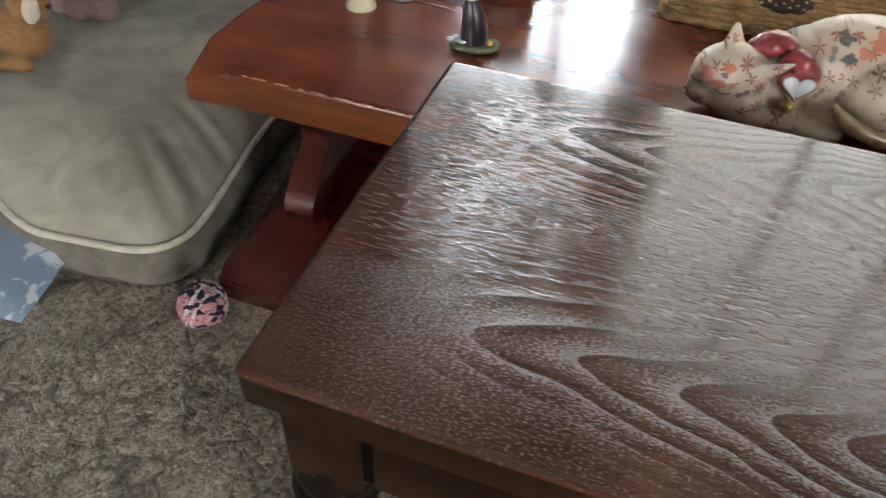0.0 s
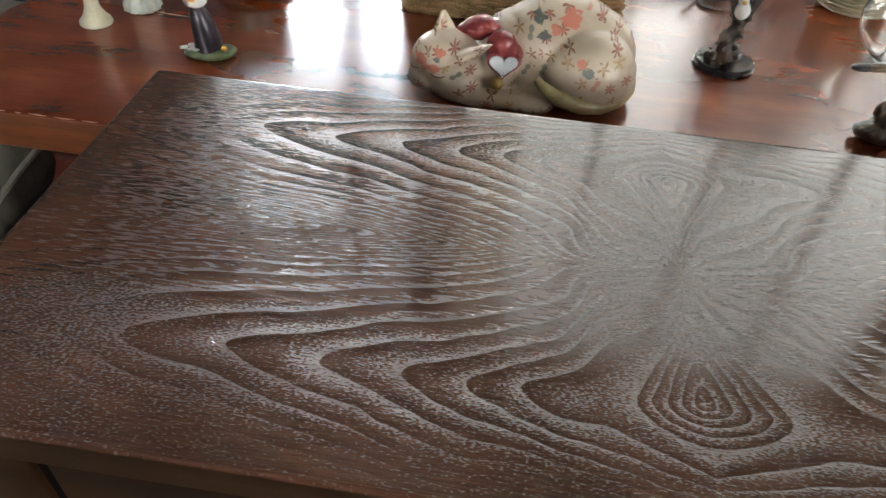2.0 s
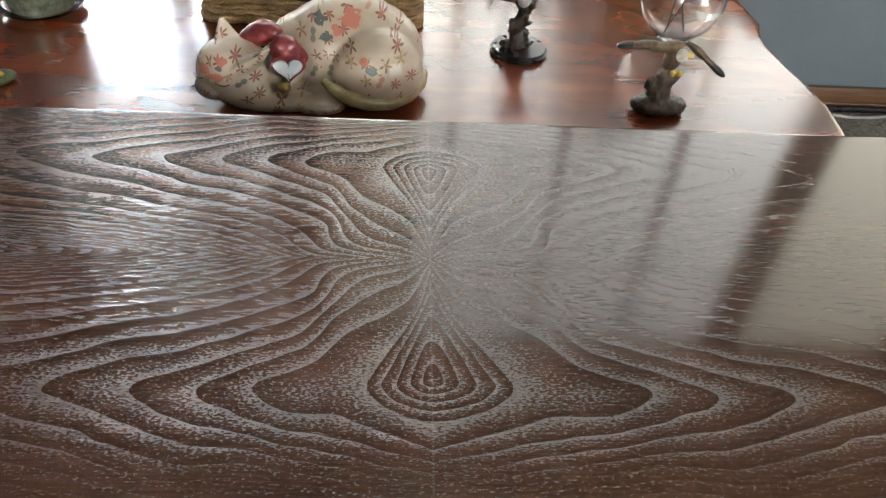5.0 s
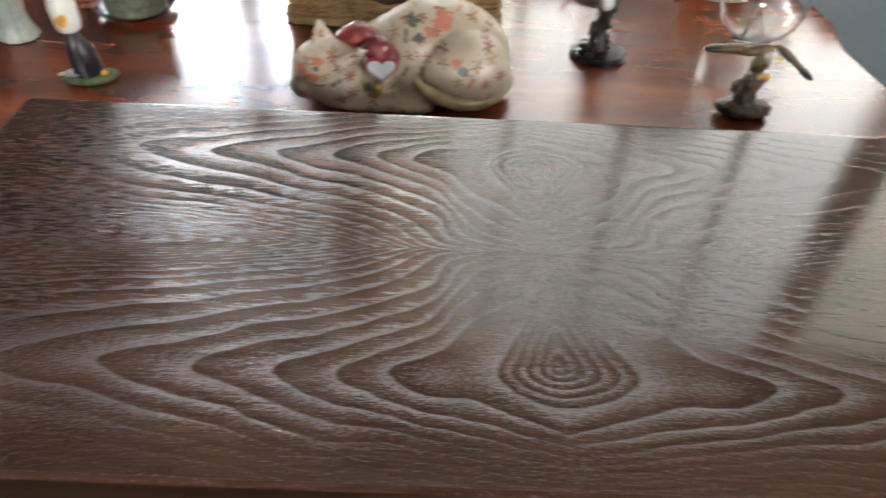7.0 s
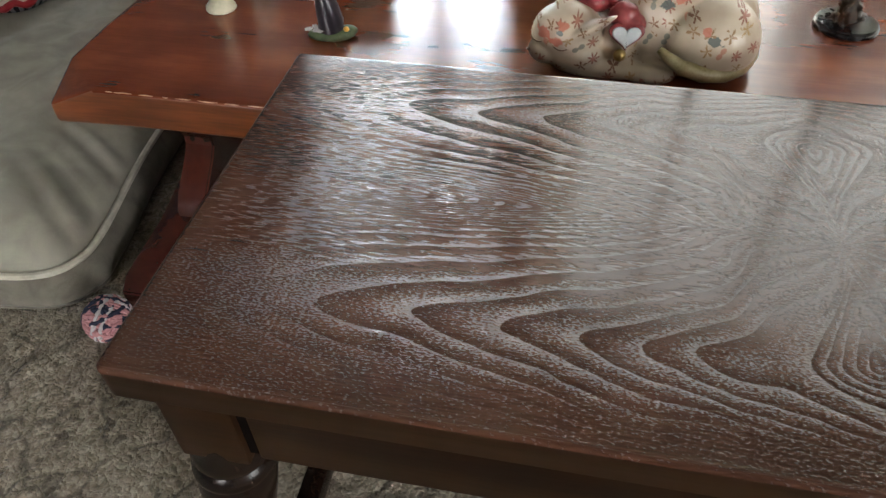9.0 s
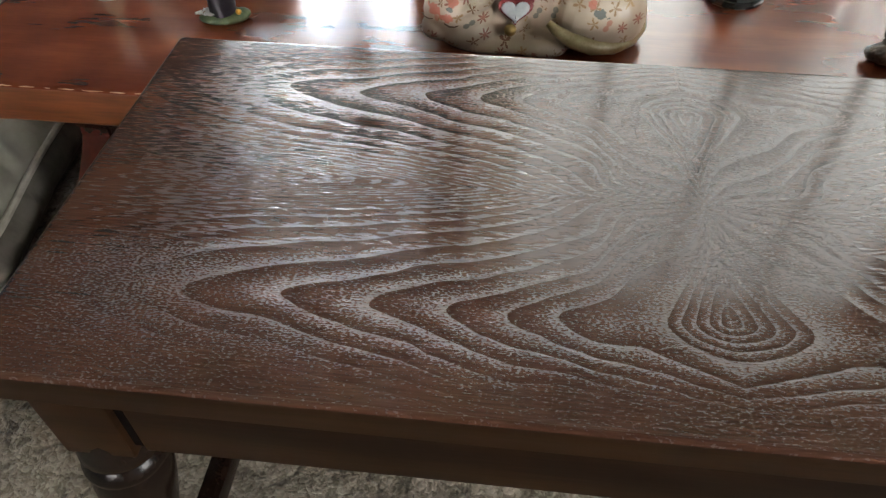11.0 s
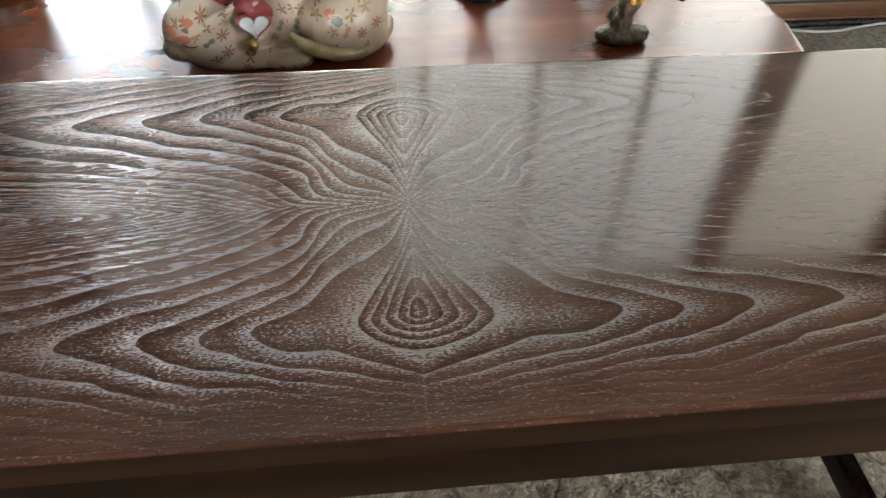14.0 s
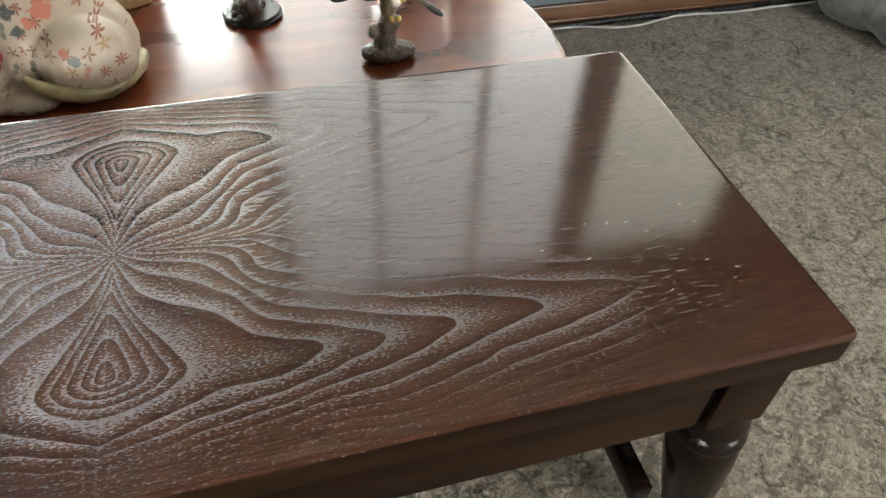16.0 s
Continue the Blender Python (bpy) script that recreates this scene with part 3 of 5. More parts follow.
# added fill light in an unseen east opening, beside the viewer
for nm, m, w, h, e in (("east_fill_light", look((X1 + 0.10, -2.20, 1.15), (1.5, -0.2, 0.0)), 1.5, 1.6, EAST),):
    lamp = new(nm, bpy.data.lights.new(nm, "AREA"))
    lamp.data.shape, lamp.data.size, lamp.data.size_y, lamp.data.energy, lamp.data.color = "RECTANGLE", w, h, e, (1.0, 0.98, 0.95)
    lamp.matrix_world = m

# made-up pale house, seen only as a reflection, that shapes the windows' light
def stand_in_house():
    t = thing("stand_in_house", (-4.40, 7.0, -0.25), "unseen stand-in house, bluish white below and dark above, for the window reflections", "house")
    part("wall", box(-5.0, 5.0, -1.0, 5.0, 0.0, 3.2, 0.02), mottled("white_render", (0.80, 0.86, 0.95), (0.86, 0.91, 0.98), 0.9, 4, 90), t)
    part("upper_wall", box(-5.0, 5.0, -1.0, 5.0, 4.1, 7.5, 0.02), plank_wood("dark_weatherboard", (0.008, 0.007, 0.0065), (0.020, 0.0175, 0.016), 0.8), t, "dark upper storey added to darken the reflections")
    part("cladding", box(-5.0, 5.0, -1.0, 5.0, 3.2, 4.1, 0.02), mottled("grey_cladding", (0.15, 0.16, 0.18), (0.22, 0.23, 0.25), 0.8, 4, 60), t, "grey band added to grade the reflections")
    rf = bmesh.new()
    pr = [(-1.25, 7.50), (-1.25, 7.65), (2.0, 9.2), (5.25, 7.65), (5.25, 7.50), (2.0, 9.0)]
    lo, hi = [rf.verts.new((-5.15, y, z)) for y, z in pr], [rf.verts.new((5.15, y, z)) for y, z in pr]
    for i in range(6):
        rf.faces.new((lo[i], lo[(i + 1) % 6], hi[(i + 1) % 6], hi[i]))
    rf.faces.new((lo[0], lo[5], lo[2], lo[1]))
    rf.faces.new((lo[5], lo[4], lo[3], lo[2]))
    rf.faces.new((hi[0], hi[1], hi[2], hi[5]))
    rf.faces.new((hi[5], hi[2], hi[3], hi[4]))
    bmesh.ops.recalc_face_normals(rf, faces=rf.faces)
    part("roof", rf, mottled("dark_roof_tiles", (0.035, 0.03, 0.028), (0.07, 0.06, 0.055), 0.8, 3, 30), t, "dark tiled pitched roof")


stand_in_house()

# dark shrub close outside the wide window, added to block its low glare
def shrub():
    rg = random.Random(12)
    vs, fs = [], []
    for i in range(5200):
        a, r = rg.uniform(0, 6.283), rg.random() ** 0.4
        z = rg.uniform(-0.25, 1.72)
        w = 0.34 * (1 - 0.35 * max(0.0, z - 1.3) / 0.42)
        c = Vector((1.47 + w * r * math.cos(a), 2.62 + 0.26 * r * math.sin(a), z + rg.gauss(0, 0.03)))
        m = Euler((rg.uniform(0, 6), rg.uniform(0, 6), rg.uniform(0, 6))).to_matrix()
        n = len(vs)
        vs += [c + m @ Vector(o) for o in ((-0.035, 0, 0), (0, -0.016, 0.004), (0.035, 0, 0), (0, 0.016, 0.004))]
        fs.append((n, n + 1, n + 2, n + 3))
    me = bpy.data.meshes.new("shrub")
    me.from_pydata(vs, [], fs)
    me.materials.append(island_mat("shrub_leaves", ((0.0, (0.022, 0.030, 0.014)), (0.5, (0.034, 0.044, 0.018)), (0.8, (0.05, 0.045, 0.02))), 0.7))
    tagged(new("shrub", me), "unseen dark green shrub added outside to darken part of the reflections", "shrub", kind="stuff")


shrub()

# hedge outside
HEDGE = island_mat("hedge_leaves", ((0.0, (0.10, 0.14, 0.03)), (0.35, (0.16, 0.20, 0.05)), (0.7, (0.24, 0.26, 0.07))), 0.6)
rng = random.Random(4)
verts, faces = [], []
for i in range(7000):
    hx = rng.uniform(0.75, 2.7)
    c = Vector((hx, 4.0 + rng.gauss(0, 0.18), rng.uniform(-0.25, 1.25 + 0.2 * math.sin(hx * 3.1) + 0.12 * math.sin(hx * 8.3 + 1)) + rng.gauss(0, 0.05)))
    r = Euler((rng.uniform(0, 6), rng.uniform(0, 6), rng.uniform(0, 6))).to_matrix()
    n = len(verts)
    verts += [c + r @ Vector(o) for o in ((-0.05, 0, 0), (0, -0.025, 0.006), (0.05, 0, 0), (0, 0.025, 0.006))]
    faces.append((n, n + 1, n + 2, n + 3))
me = bpy.data.meshes.new("hedge")
me.from_pydata(verts, [], faces)
me.materials.append(HEDGE)
tagged(new("hedge", me), "yellow-green garden hedge outside the windows", "hedge", kind="stuff")
tagged(link("ground", box(-60, 60, BAY + 0.1, 120, -0.5, -0.25), mottled("lawn", (0.05, 0.08, 0.02), (0.10, 0.13, 0.04), 0.9, 3, 60), smooth=False), "green lawn outside the house", "ground", kind="structure")


# ---- dark side table ----
TL, TD, TH = 1.180, 0.463, 0.460


# black filler that stands in for the shade in the leg slots
BLACK_GAP = mottled("black_slot_shade", (0.003, 0.002, 0.002), (0.005, 0.004, 0.003), 0.95, spec=0.02)


def growth(x, y):
    """Growth-ring number of the book-matched veneer, from the joint at (0, 0)."""
    top = 1 / (1 + np.exp(-y / 0.02))
    u = np.abs(x) * np.where(x < 0, 1.0 + 0.03 * top, 0.79 + 0.07 * top)
    v = np.abs(y)
    u = np.abs(u + np.minimum(1.0, u / 0.04) * (0.0036 * field(u + 3, v, 21, 31) + 0.0020 * field(u, v + 5, 64, 32)))
    v = np.abs(v + np.minimum(1.0, v / 0.03) * (0.0035 * field(u, v + 2, 17, 33) + 0.0014 * field(u + 4, v, 52, 34)))
    along = [np.ones_like(u), u / 0.3, (u / 0.3) ** 2, (u / 0.3) ** 3, np.exp(-u / 0.012), np.exp(-u / 0.04), 1 / (1 + np.exp((0.085 - u) / 0.008)), np.exp(-((u - 0.11) / 0.04) ** 2)]
    s = v / 0.147
    across = [np.ones_like(v), s, s ** 2, s ** 3, np.sqrt((s - 1) ** 2 + 0.0067), np.exp(-v / 0.02), np.exp(-v / 0.006)]
    table = ((1.03, 3.33, -10.04, 6.13, 1.56, -2.08, 0.63),
             (6.28, 9.5, -1.48, -1.39, 2.27, 25.2, 2.84),
             (-4.4, -3.84, 1.81, -0.25, -4.3, 5.63, -14.87),
             (1.67, -1.23, 1.88, -0.72, 1.82, -3.99, 4.07),
             (-5.57, 2.07, 5.87, -3.95, 2.3, -2.53, 1.44),
             (2.66, 5.41, -13.35, 7.17, -1.85, 9.34, -1.53),
             (-1.92, 2.82, -1.94, -0.55, 5.99, -6.97, 1.54),
             (0.01, 2, -4.39, 2.36, -0.44, -0.14, 0.11))
    n = sum(c * f * g for row, f in zip(table, along) for c, g in zip(row, across))
    # the heart: nested drops that hang from the joint's middle and widen towards their foot
    d = v - 0.138
    stem = 0.050 * np.clip(1 + d / 0.128, 0.02, 1) ** 1.5 + 0.0004
    foot = (np.abs(u / 0.0504) ** 1.8 + np.abs(np.maximum(d, 0) / 0.034) ** 1.8) ** (1 / 1.8)
    drop = np.where(d > 0, foot, (np.abs(u / stem) ** 2.2 + np.abs(np.minimum(d, 0) / 0.125) ** 2.2) ** (1 / 2.2))
    return np.where(drop < 1, 5 * drop ** 0.85 - 2 + 5, 5 + np.maximum(n, 3 + 0.6 * (1 - np.exp(1 - np.maximum(drop, 1)))))


def slab_top(x0, x1, y0, y1, thick):
    """A slab with rounded corners and a soft rolled edge; its top is fine enough to carry the ring number."""
    roll, drop, rc = 0.0055, 0.006, 0.009

    def ticks(a, b, step):
        edge = roll * np.array([0, 0.03, 0.10, 0.22, 0.40, 0.65])
        return np.concatenate([a + edge, np.linspace(a + roll, b - roll, int((b - a) / step)), (b - edge)[::-1]])

    xs, ys = ticks(x0, x1, 0.0022), ticks(y0, y1, 0.0018)
    gx, gy = [g.ravel() for g in np.meshgrid(xs, ys, indexing="ij")]
    d = np.minimum(np.minimum(gx - x0, x1 - gx), np.minimum(gy - y0, y1 - gy))
    q = np.clip(1 - d / roll, 0, 1)
    gz = -drop * (1 - np.sqrt(1 - q ** 2))
    # bring the square corners in onto their radius
    cx, cy = np.clip(gx, x0 + rc, x1 - rc), np.clip(gy, y0 + rc, y1 - rc)
    ex, ey = gx - cx, gy - cy
    r, m = np.hypot(ex, ey), np.maximum(np.abs(ex), np.abs(ey))
    k = np.where(r > 1e-9, m / np.maximum(r, 1e-9), 1.0)
    gx, gy = cx + ex * k, cy + ey * k
    nx, ny = len(xs), len(ys)
    co = np.stack([gx, gy, gz], 1)
    idx = np.arange(nx * ny).reshape(nx, ny)
    quads = np.stack([idx[:-1, :-1], idx[1:, :-1], idx[1:, 1:], idx[:-1, 1:]], -1).reshape(-1, 4)
    ring = np.concatenate([idx[:-1, 0], idx[-1, :-1], idx[:0:-1, -1], idx[0, :0:-1]])
    faces, verts = quads.tolist(), co.tolist()
    n, last = len(ring), ring.tolist()
    for z, inset in ((-drop - 0.002, 0.0004), (-thick + 0.004, 0.0004), (-thick, 0.004)):
        start = len(verts)
        mx, my = (x0 + x1) / 2, (y0 + y1) / 2
        verts += [(x - math.copysign(min(inset, abs(x - mx)), x - mx), y - math.copysign(min(inset, abs(y - my)), y - my), z) for x, y in co[ring, :2].tolist()]
        now = list(range(start, start + n))
        faces += [(last[i], now[i], now[(i + 1) % n], last[(i + 1) % n]) for i in range(n)]
        last = now
    faces.append(last[::-1])
    me = bpy.data.meshes.new("tabletop")
    me.from_pydata(verts, [], faces)
    me.polygons.foreach_set("material_index", [0] * len(quads) + [1] * (len(faces) - len(quads)))
    me.polygons.foreach_set("use_smooth", [True] * (len(faces) - 1) + [False])
    va = np.array(verts)
    me.attributes.new("growth", "FLOAT", "POINT").data.foreach_set("value", growth(va[:, 0] + 0.015, va[:, 1] - 0.004).astype(np.float32))
    return me


def dark_table():
    t = thing("coffee_table", (TL / 2, TD / 2, 0), "dark-stained low table with book-matched veneer top and splayed turned legs", "coffee table")
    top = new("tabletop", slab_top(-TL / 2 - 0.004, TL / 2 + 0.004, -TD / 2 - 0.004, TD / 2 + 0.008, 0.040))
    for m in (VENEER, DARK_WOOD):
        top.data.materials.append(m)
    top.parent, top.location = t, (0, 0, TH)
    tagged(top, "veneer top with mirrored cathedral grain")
    for name, a in (("apron", (-TL / 2 + 0.088, TL / 2 - 0.088, -TD / 2 + 0.024, -TD / 2 + 0.044)), ("apron", (-TL / 2 + 0.088, TL / 2 - 0.088, TD / 2 - 0.044, TD / 2 - 0.024)),
                    ("side_apron", (-TL / 2 + 0.024, -TL / 2 + 0.044, -TD / 2 + 0.088, TD / 2 - 0.088)), ("side_apron", (TL / 2 - 0.044, TL / 2 - 0.024, -TD / 2 + 0.088, TD / 2 - 0.088))):
        part(name, box(*a, 0.300, TH - 0.042, 0.003), DARK_WOOD, t)
    prof = [(0.0, 0.305), (0.036, 0.305), (0.038, 0.285), (0.041, 0.278), (0.043, 0.270), (0.040, 0.262), (0.036, 0.258), (0.040, 0.253), (0.044, 0.246), (0.044, 0.240), (0.040, 0.233), (0.036, 0.230),
            (0.039, 0.224), (0.042, 0.210), (0.041, 0.18), (0.037, 0.13), (0.030, 0.07), (0.025, 0.02), (0.022, 0.004), (0.0, 0.002)]
    for sx in (-1, 1):
        for sy in (-1, 1):
            cx, cy = sx * (TL / 2 - 0.046), sy * (TD / 2 - 0.056)
            leg = lathe(prof, 28)
            for v in leg.verts:
                d = 0.305 - v.co.z
                v.co.x += cx + sx * 0.13 * d
                v.co.y += cy + sy * 0.05 * d
            part("leg", leg, DARK_WOOD_Z, t, "glossy turned leg")
            blk = box(cx - 0.036 + (0.004 if sx > 0 else 0), cx + 0.036 - (0.004 if sx < 0 else 0), cy - 0.036, cy + 0.036, 0.290, TH - 0.042, 0.003)
            part("leg_block", blk, DARK_WOOD, t)
            # added block: the open slot's darkness made as a black solid
            part("slot_shade_block", box(cx - sx * 0.025, cx - sx * 0.060, cy - 0.029, cy + 0.020, 0.304, TH - 0.042), BLACK_GAP, t)
        part("stretcher", box(sx * 0.500 - 0.013, sx * 0.500 + 0.013, -TD / 2 + 0.04, TD / 2 - 0.04, 0.095, 0.125, 0.003), DARK_WOOD_Z, t)
    # pale nicks along the worn arris and on the bare end of the top
    rg = random.Random(6)
    nicks = [(x, -TD / 2 - 0.0035, TH - 0.0062) for x in (-0.30, -0.02, 0.150, 0.163, 0.305)]
    nicks += [(rg.uniform(0.36, 0.56), rg.uniform(-0.20, -0.02), TH) for _ in range(12)]
    for x, y, z in nicks:
        w, a = rg.uniform(0.002, 0.006), rg.uniform(-0.5, 0.9)
        part("chip", tube([(x, y, z), (x + w / 2, y + w / 2 * math.sin(a), z + 0.0001), (x + w, y + w * math.sin(a), z)], [0.0002, 0.0005, 0.0002], 5), NICK, t)
    return t


dark_table()

# ---- red-brown trestle table ----
RZ = 0.372


def red_table():
    t = thing("trestle_table", (0.40, 0.84, 0), "red-brown lacquered wooden trestle table with worn edges", "table")
    right = [(1.148, 0.478), (1.172, 0.560), (1.184, 0.624), (1.191, 0.690), (1.187, 0.755), (1.177, 0.815), (1.171, 0.890), (1.177, 0.940), (1.193, 0.985), (1.190, 1.090), (1.176, 1.170)]
    left = [(-0.392, 1.170), (-0.398, 1.060), (-0.384, 0.985), (-0.358, 0.930), (-0.355, 0.868), (-0.374, 0.810), (-0.394, 0.745), (-0.399, 0.640), (-0.396, 0.470)]
    outline = [(-0.387, 0.466)] + [(x, 0.472) for x in np.linspace(-0.28, 1.05, 12)] + right + [(x, 1.190) for x in np.linspace(1.1, -0.3, 8)] + left
    outline = [(x - 0.40, y - 0.84) for x, y in outline]
    b = prism(outline, -0.060, 0.0)
    # knock the front corner off
    co = Vector((-0.396 - 0.40, 0.548 - 0.84, 0.0))
    co2 = Vector((-0.316 - 0.40, 0.469 - 0.84, 0.0))
    low = Vector((-0.392 - 0.40, 0.466 - 0.84, -0.030))
    no = (co2 - co).cross(low - co).normalized()
    if no.z < 0:
        no = -no
    bmesh.ops.bisect_plane(b, geom=b.verts[:] + b.edges[:] + b.faces[:], plane_co=co, plane_no=no, clear_outer=True)
    bmesh.ops.holes_fill(b, edges=[e for e in b.edges if e.is_boundary])
    bmesh.ops.recalc_face_normals(b, faces=b.faces)
    hard = [e for e in b.edges if e.is_manifold and e.calc_face_angle(0) > 0.6]
    bmesh.ops.bevel(b, geom=hard, offset=0.007, segments=4, affect="EDGES", profile=0.5)
    bmesh.ops.inset_region(b, faces=[max(b.faces, key=lambda f: f.calc_area() * f.normal.z)], thickness=0.004)
    for f in b.faces:
        f.material_index = 0 if f.normal.z > 0.5 else 1
    part("tabletop", b, [LACQUER, RED_EDGE], t, "glossy red-brown slab top", (0, 0, RZ), 30)
    # rubbed arris along the front
    rg = random.Random(3)
    wx = -0.30
    while wx < 0.02:
        w = rg.uniform(0.006, 0.03)
        c = [(wx - 0.40 + w * i / 4, -0.3668 + rg.uniform(-0.0007, 0.0007), RZ - 0.0024) for i in range(5)]
        part("chipped_edge", tube(c, [0.0003, 0.0007, 0.0009, 0.0007, 0.0003], 6), WORN_EDGE, t)
        wx += w + rg.uniform(0.002, 0.02)
    for x in (-0.270, 1.060):
        cx = x - 0.40
        foot = bmesh.new()
        prof = [(-0.455, 0.0), (-0.455, 0.040), (-0.43, 0.058), (-0.30, 0.066), (-0.22, 0.085), (0.22, 0.085), (0.30, 0.066), (0.43, 0.058), (0.455, 0.040), (0.455, 0.0)]
        lo = [foot.verts.new((cx - 0.078, y, z)) for y, z in prof]
        hi = [foot.verts.new((cx + 0.060, y, z)) for y, z in prof]
        foot.faces.new(lo)
        foot.faces.new(hi[::-1])
        for i in range(len(prof)):
            j = (i + 1) % len(prof)
            foot.faces.new((lo[j], lo[i], hi[i], hi[j]))
        bmesh.ops.recalc_face_normals(foot, faces=foot.faces)
        bmesh.ops.bevel(foot, geom=list(foot.edges), offset=0.003, segments=2, affect="EDGES")
        part("foot", foot, RED_WOOD, t)
        # scrolled upright
        zs = np.linspace(0.066, 0.312, 17)
        half = [0.27 + 0.035 * math.sin((z - 0.066) / 0.246 * 2 * math.pi * 1.25 + 0.4) + 0.02 * abs((z - 0.19) / 0.12) for z in zs]
        up = bmesh.new()
        out = [(-h, z) for h, z in zip(half, zs)] + [(h, z) for h, z in list(zip(half, zs))[::-1]]
        lo = [up.verts.new((cx - 0.026, y, z)) for y, z in out]
        hi = [up.verts.new((cx + 0.026, y, z)) for y, z in out]
        up.faces.new(lo)
        up.faces.new(hi[::-1])
        for i in range(len(out)):
            j = (i + 1) % len(out)
            up.faces.new((lo[j], lo[i], hi[i], hi[j]))
        bmesh.ops.recalc_face_normals(up, faces=up.faces)
        bmesh.ops.bevel(up, geom=[e for e in up.edges if e.calc_face_angle(0) > 0.8], offset=0.003, segments=2, affect="EDGES")
        part("upright", up, RED_WOOD, t, "scrolled glossy upright board", None, 24)
    part("stretcher", box(-0.67 + 0.026, 0.66 - 0.026, -0.03, 0.03, 0.13, 0.19, 0.004), RED_WOOD, t)
    return t


red_table()


# ---- pet bed ----
def pet_bed():
    t = thing("pet_bed", (-1.00, 0.835, 0), "sage-grey plush pet bed with pale piping, softly wrinkled", "pet bed")
    n = 440

    def rim(inset, a):
        """A rounded outline; the front edge bows a little."""
        hx, hy, p = 0.584 - inset, 0.497 - inset, 11.0
        c, s = math.cos(a), math.sin(a)
        r = (abs(c) ** p + abs(s) ** p) ** (-1 / p)
        x, y = hx * r * c, hy * r * s
        y += -0.010 * math.cos(x * 5) * (1 if s < 0 else 0) + 0.004 * math.sin(x * 17)
        back = min(1.0, max(0.0, (x - 0.37) / -0.20))
        y += 0.045 * back * back * (3 - 2 * back) * (1 if s < 0 else 0)
        x += 0.006 * math.sin(y * 11) - 0.125 * max(0.0, y + 0.40) * (1 if c > 0 else 0)
        return x, y

    def lift(x, y):
        """The front edge is pushed up where the cushion lies under it."""
        s = min(1.0, max(0.0, (x - 0.36) / -0.20))
        return 0.055 * s * s * (3 - 2 * s) * min(1.0, max(0.0, (-0.18 - y) / 0.2))

    rg = random.Random(8)
    ph = [rg.uniform(0, 6) for _ in range(8)]

    def shell(rings, top):
        b = bmesh.new()
        rows = []
        for inset, z, wr in rings:
            row = []
            for i in range(n):
                a = 2 * math.pi * i / n
                x, y = rim(inset, a)
                fold = math.sin(a * 46 + ph[0]) * 0.5 + math.sin(a * 71 + ph[1]) * 0.35 + math.sin(a * 23 + ph[2]) * 0.5
                amp = 0.55 + 0.45 * math.sin(a * 5 + ph[3])
                big = noise.noise(Vector((x * 6, y * 6, 2.0))) * 0.016 + noise.noise(Vector((x * 15, y * 15, 5.0))) * 0.006
                k = min(1.0, inset / 0.10)
                sx = 1 + (wr * fold * amp * 0.9 if not top else 0)
                row.append(b.verts.new((x * sx, y * sx, z + lift(x, y) * min(1.0, z / 0.072) + (wr * fold * amp if top else 0) + big * k * (1 if top else 0))))
            rows.append(row)
        for a, c in zip(rows, rows[1:]):
            for i in range(n):
                b.faces.new((a[i], a[(i + 1) % n], c[(i + 1) % n], c[i]))
        if top:
            cv = b.verts.new((0, 0, rings[-1][1]))
            for i in range(n):
                b.faces.new((rows[-1][i], rows[-1][(i + 1) % n], cv))
        bmesh.ops.recalc_face_normals(b, faces=b.faces)
        return b

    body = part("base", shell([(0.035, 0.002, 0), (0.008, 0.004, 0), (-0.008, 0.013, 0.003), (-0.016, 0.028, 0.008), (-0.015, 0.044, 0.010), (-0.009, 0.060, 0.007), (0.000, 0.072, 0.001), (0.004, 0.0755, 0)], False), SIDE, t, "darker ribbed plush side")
    ins = [0.006, 0.016, 0.030, 0.050, 0.075, 0.105, 0.14, 0.18, 0.23, 0.28, 0.33, 0.38, 0.42]
    hts = [0.0750, 0.086, 0.098, 0.111, 0.124, 0.135, 0.143, 0.148, 0.151, 0.150, 0.149, 0.148, 0.147]
    wrs = [0, 0.004, 0.008, 0.010, 0.009, 0.005, 0.002, 0.0008, 0, 0, 0, 0, 0]
    part("cushion_top", shell(list(zip(ins, hts, wrs)), True), VELVET, t, "puffed sage-grey plush top")
    part("piping", tube([(x, y, 0.0755 + lift(x, y)) for x, y in (rim(0.003, 2 * math.pi * i / n) for i in range(n))], 0.0064, 8, True), PIPING, t, "pale grey piped seam")
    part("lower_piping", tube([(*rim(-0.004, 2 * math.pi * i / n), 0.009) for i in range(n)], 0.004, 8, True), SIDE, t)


pet_bed()


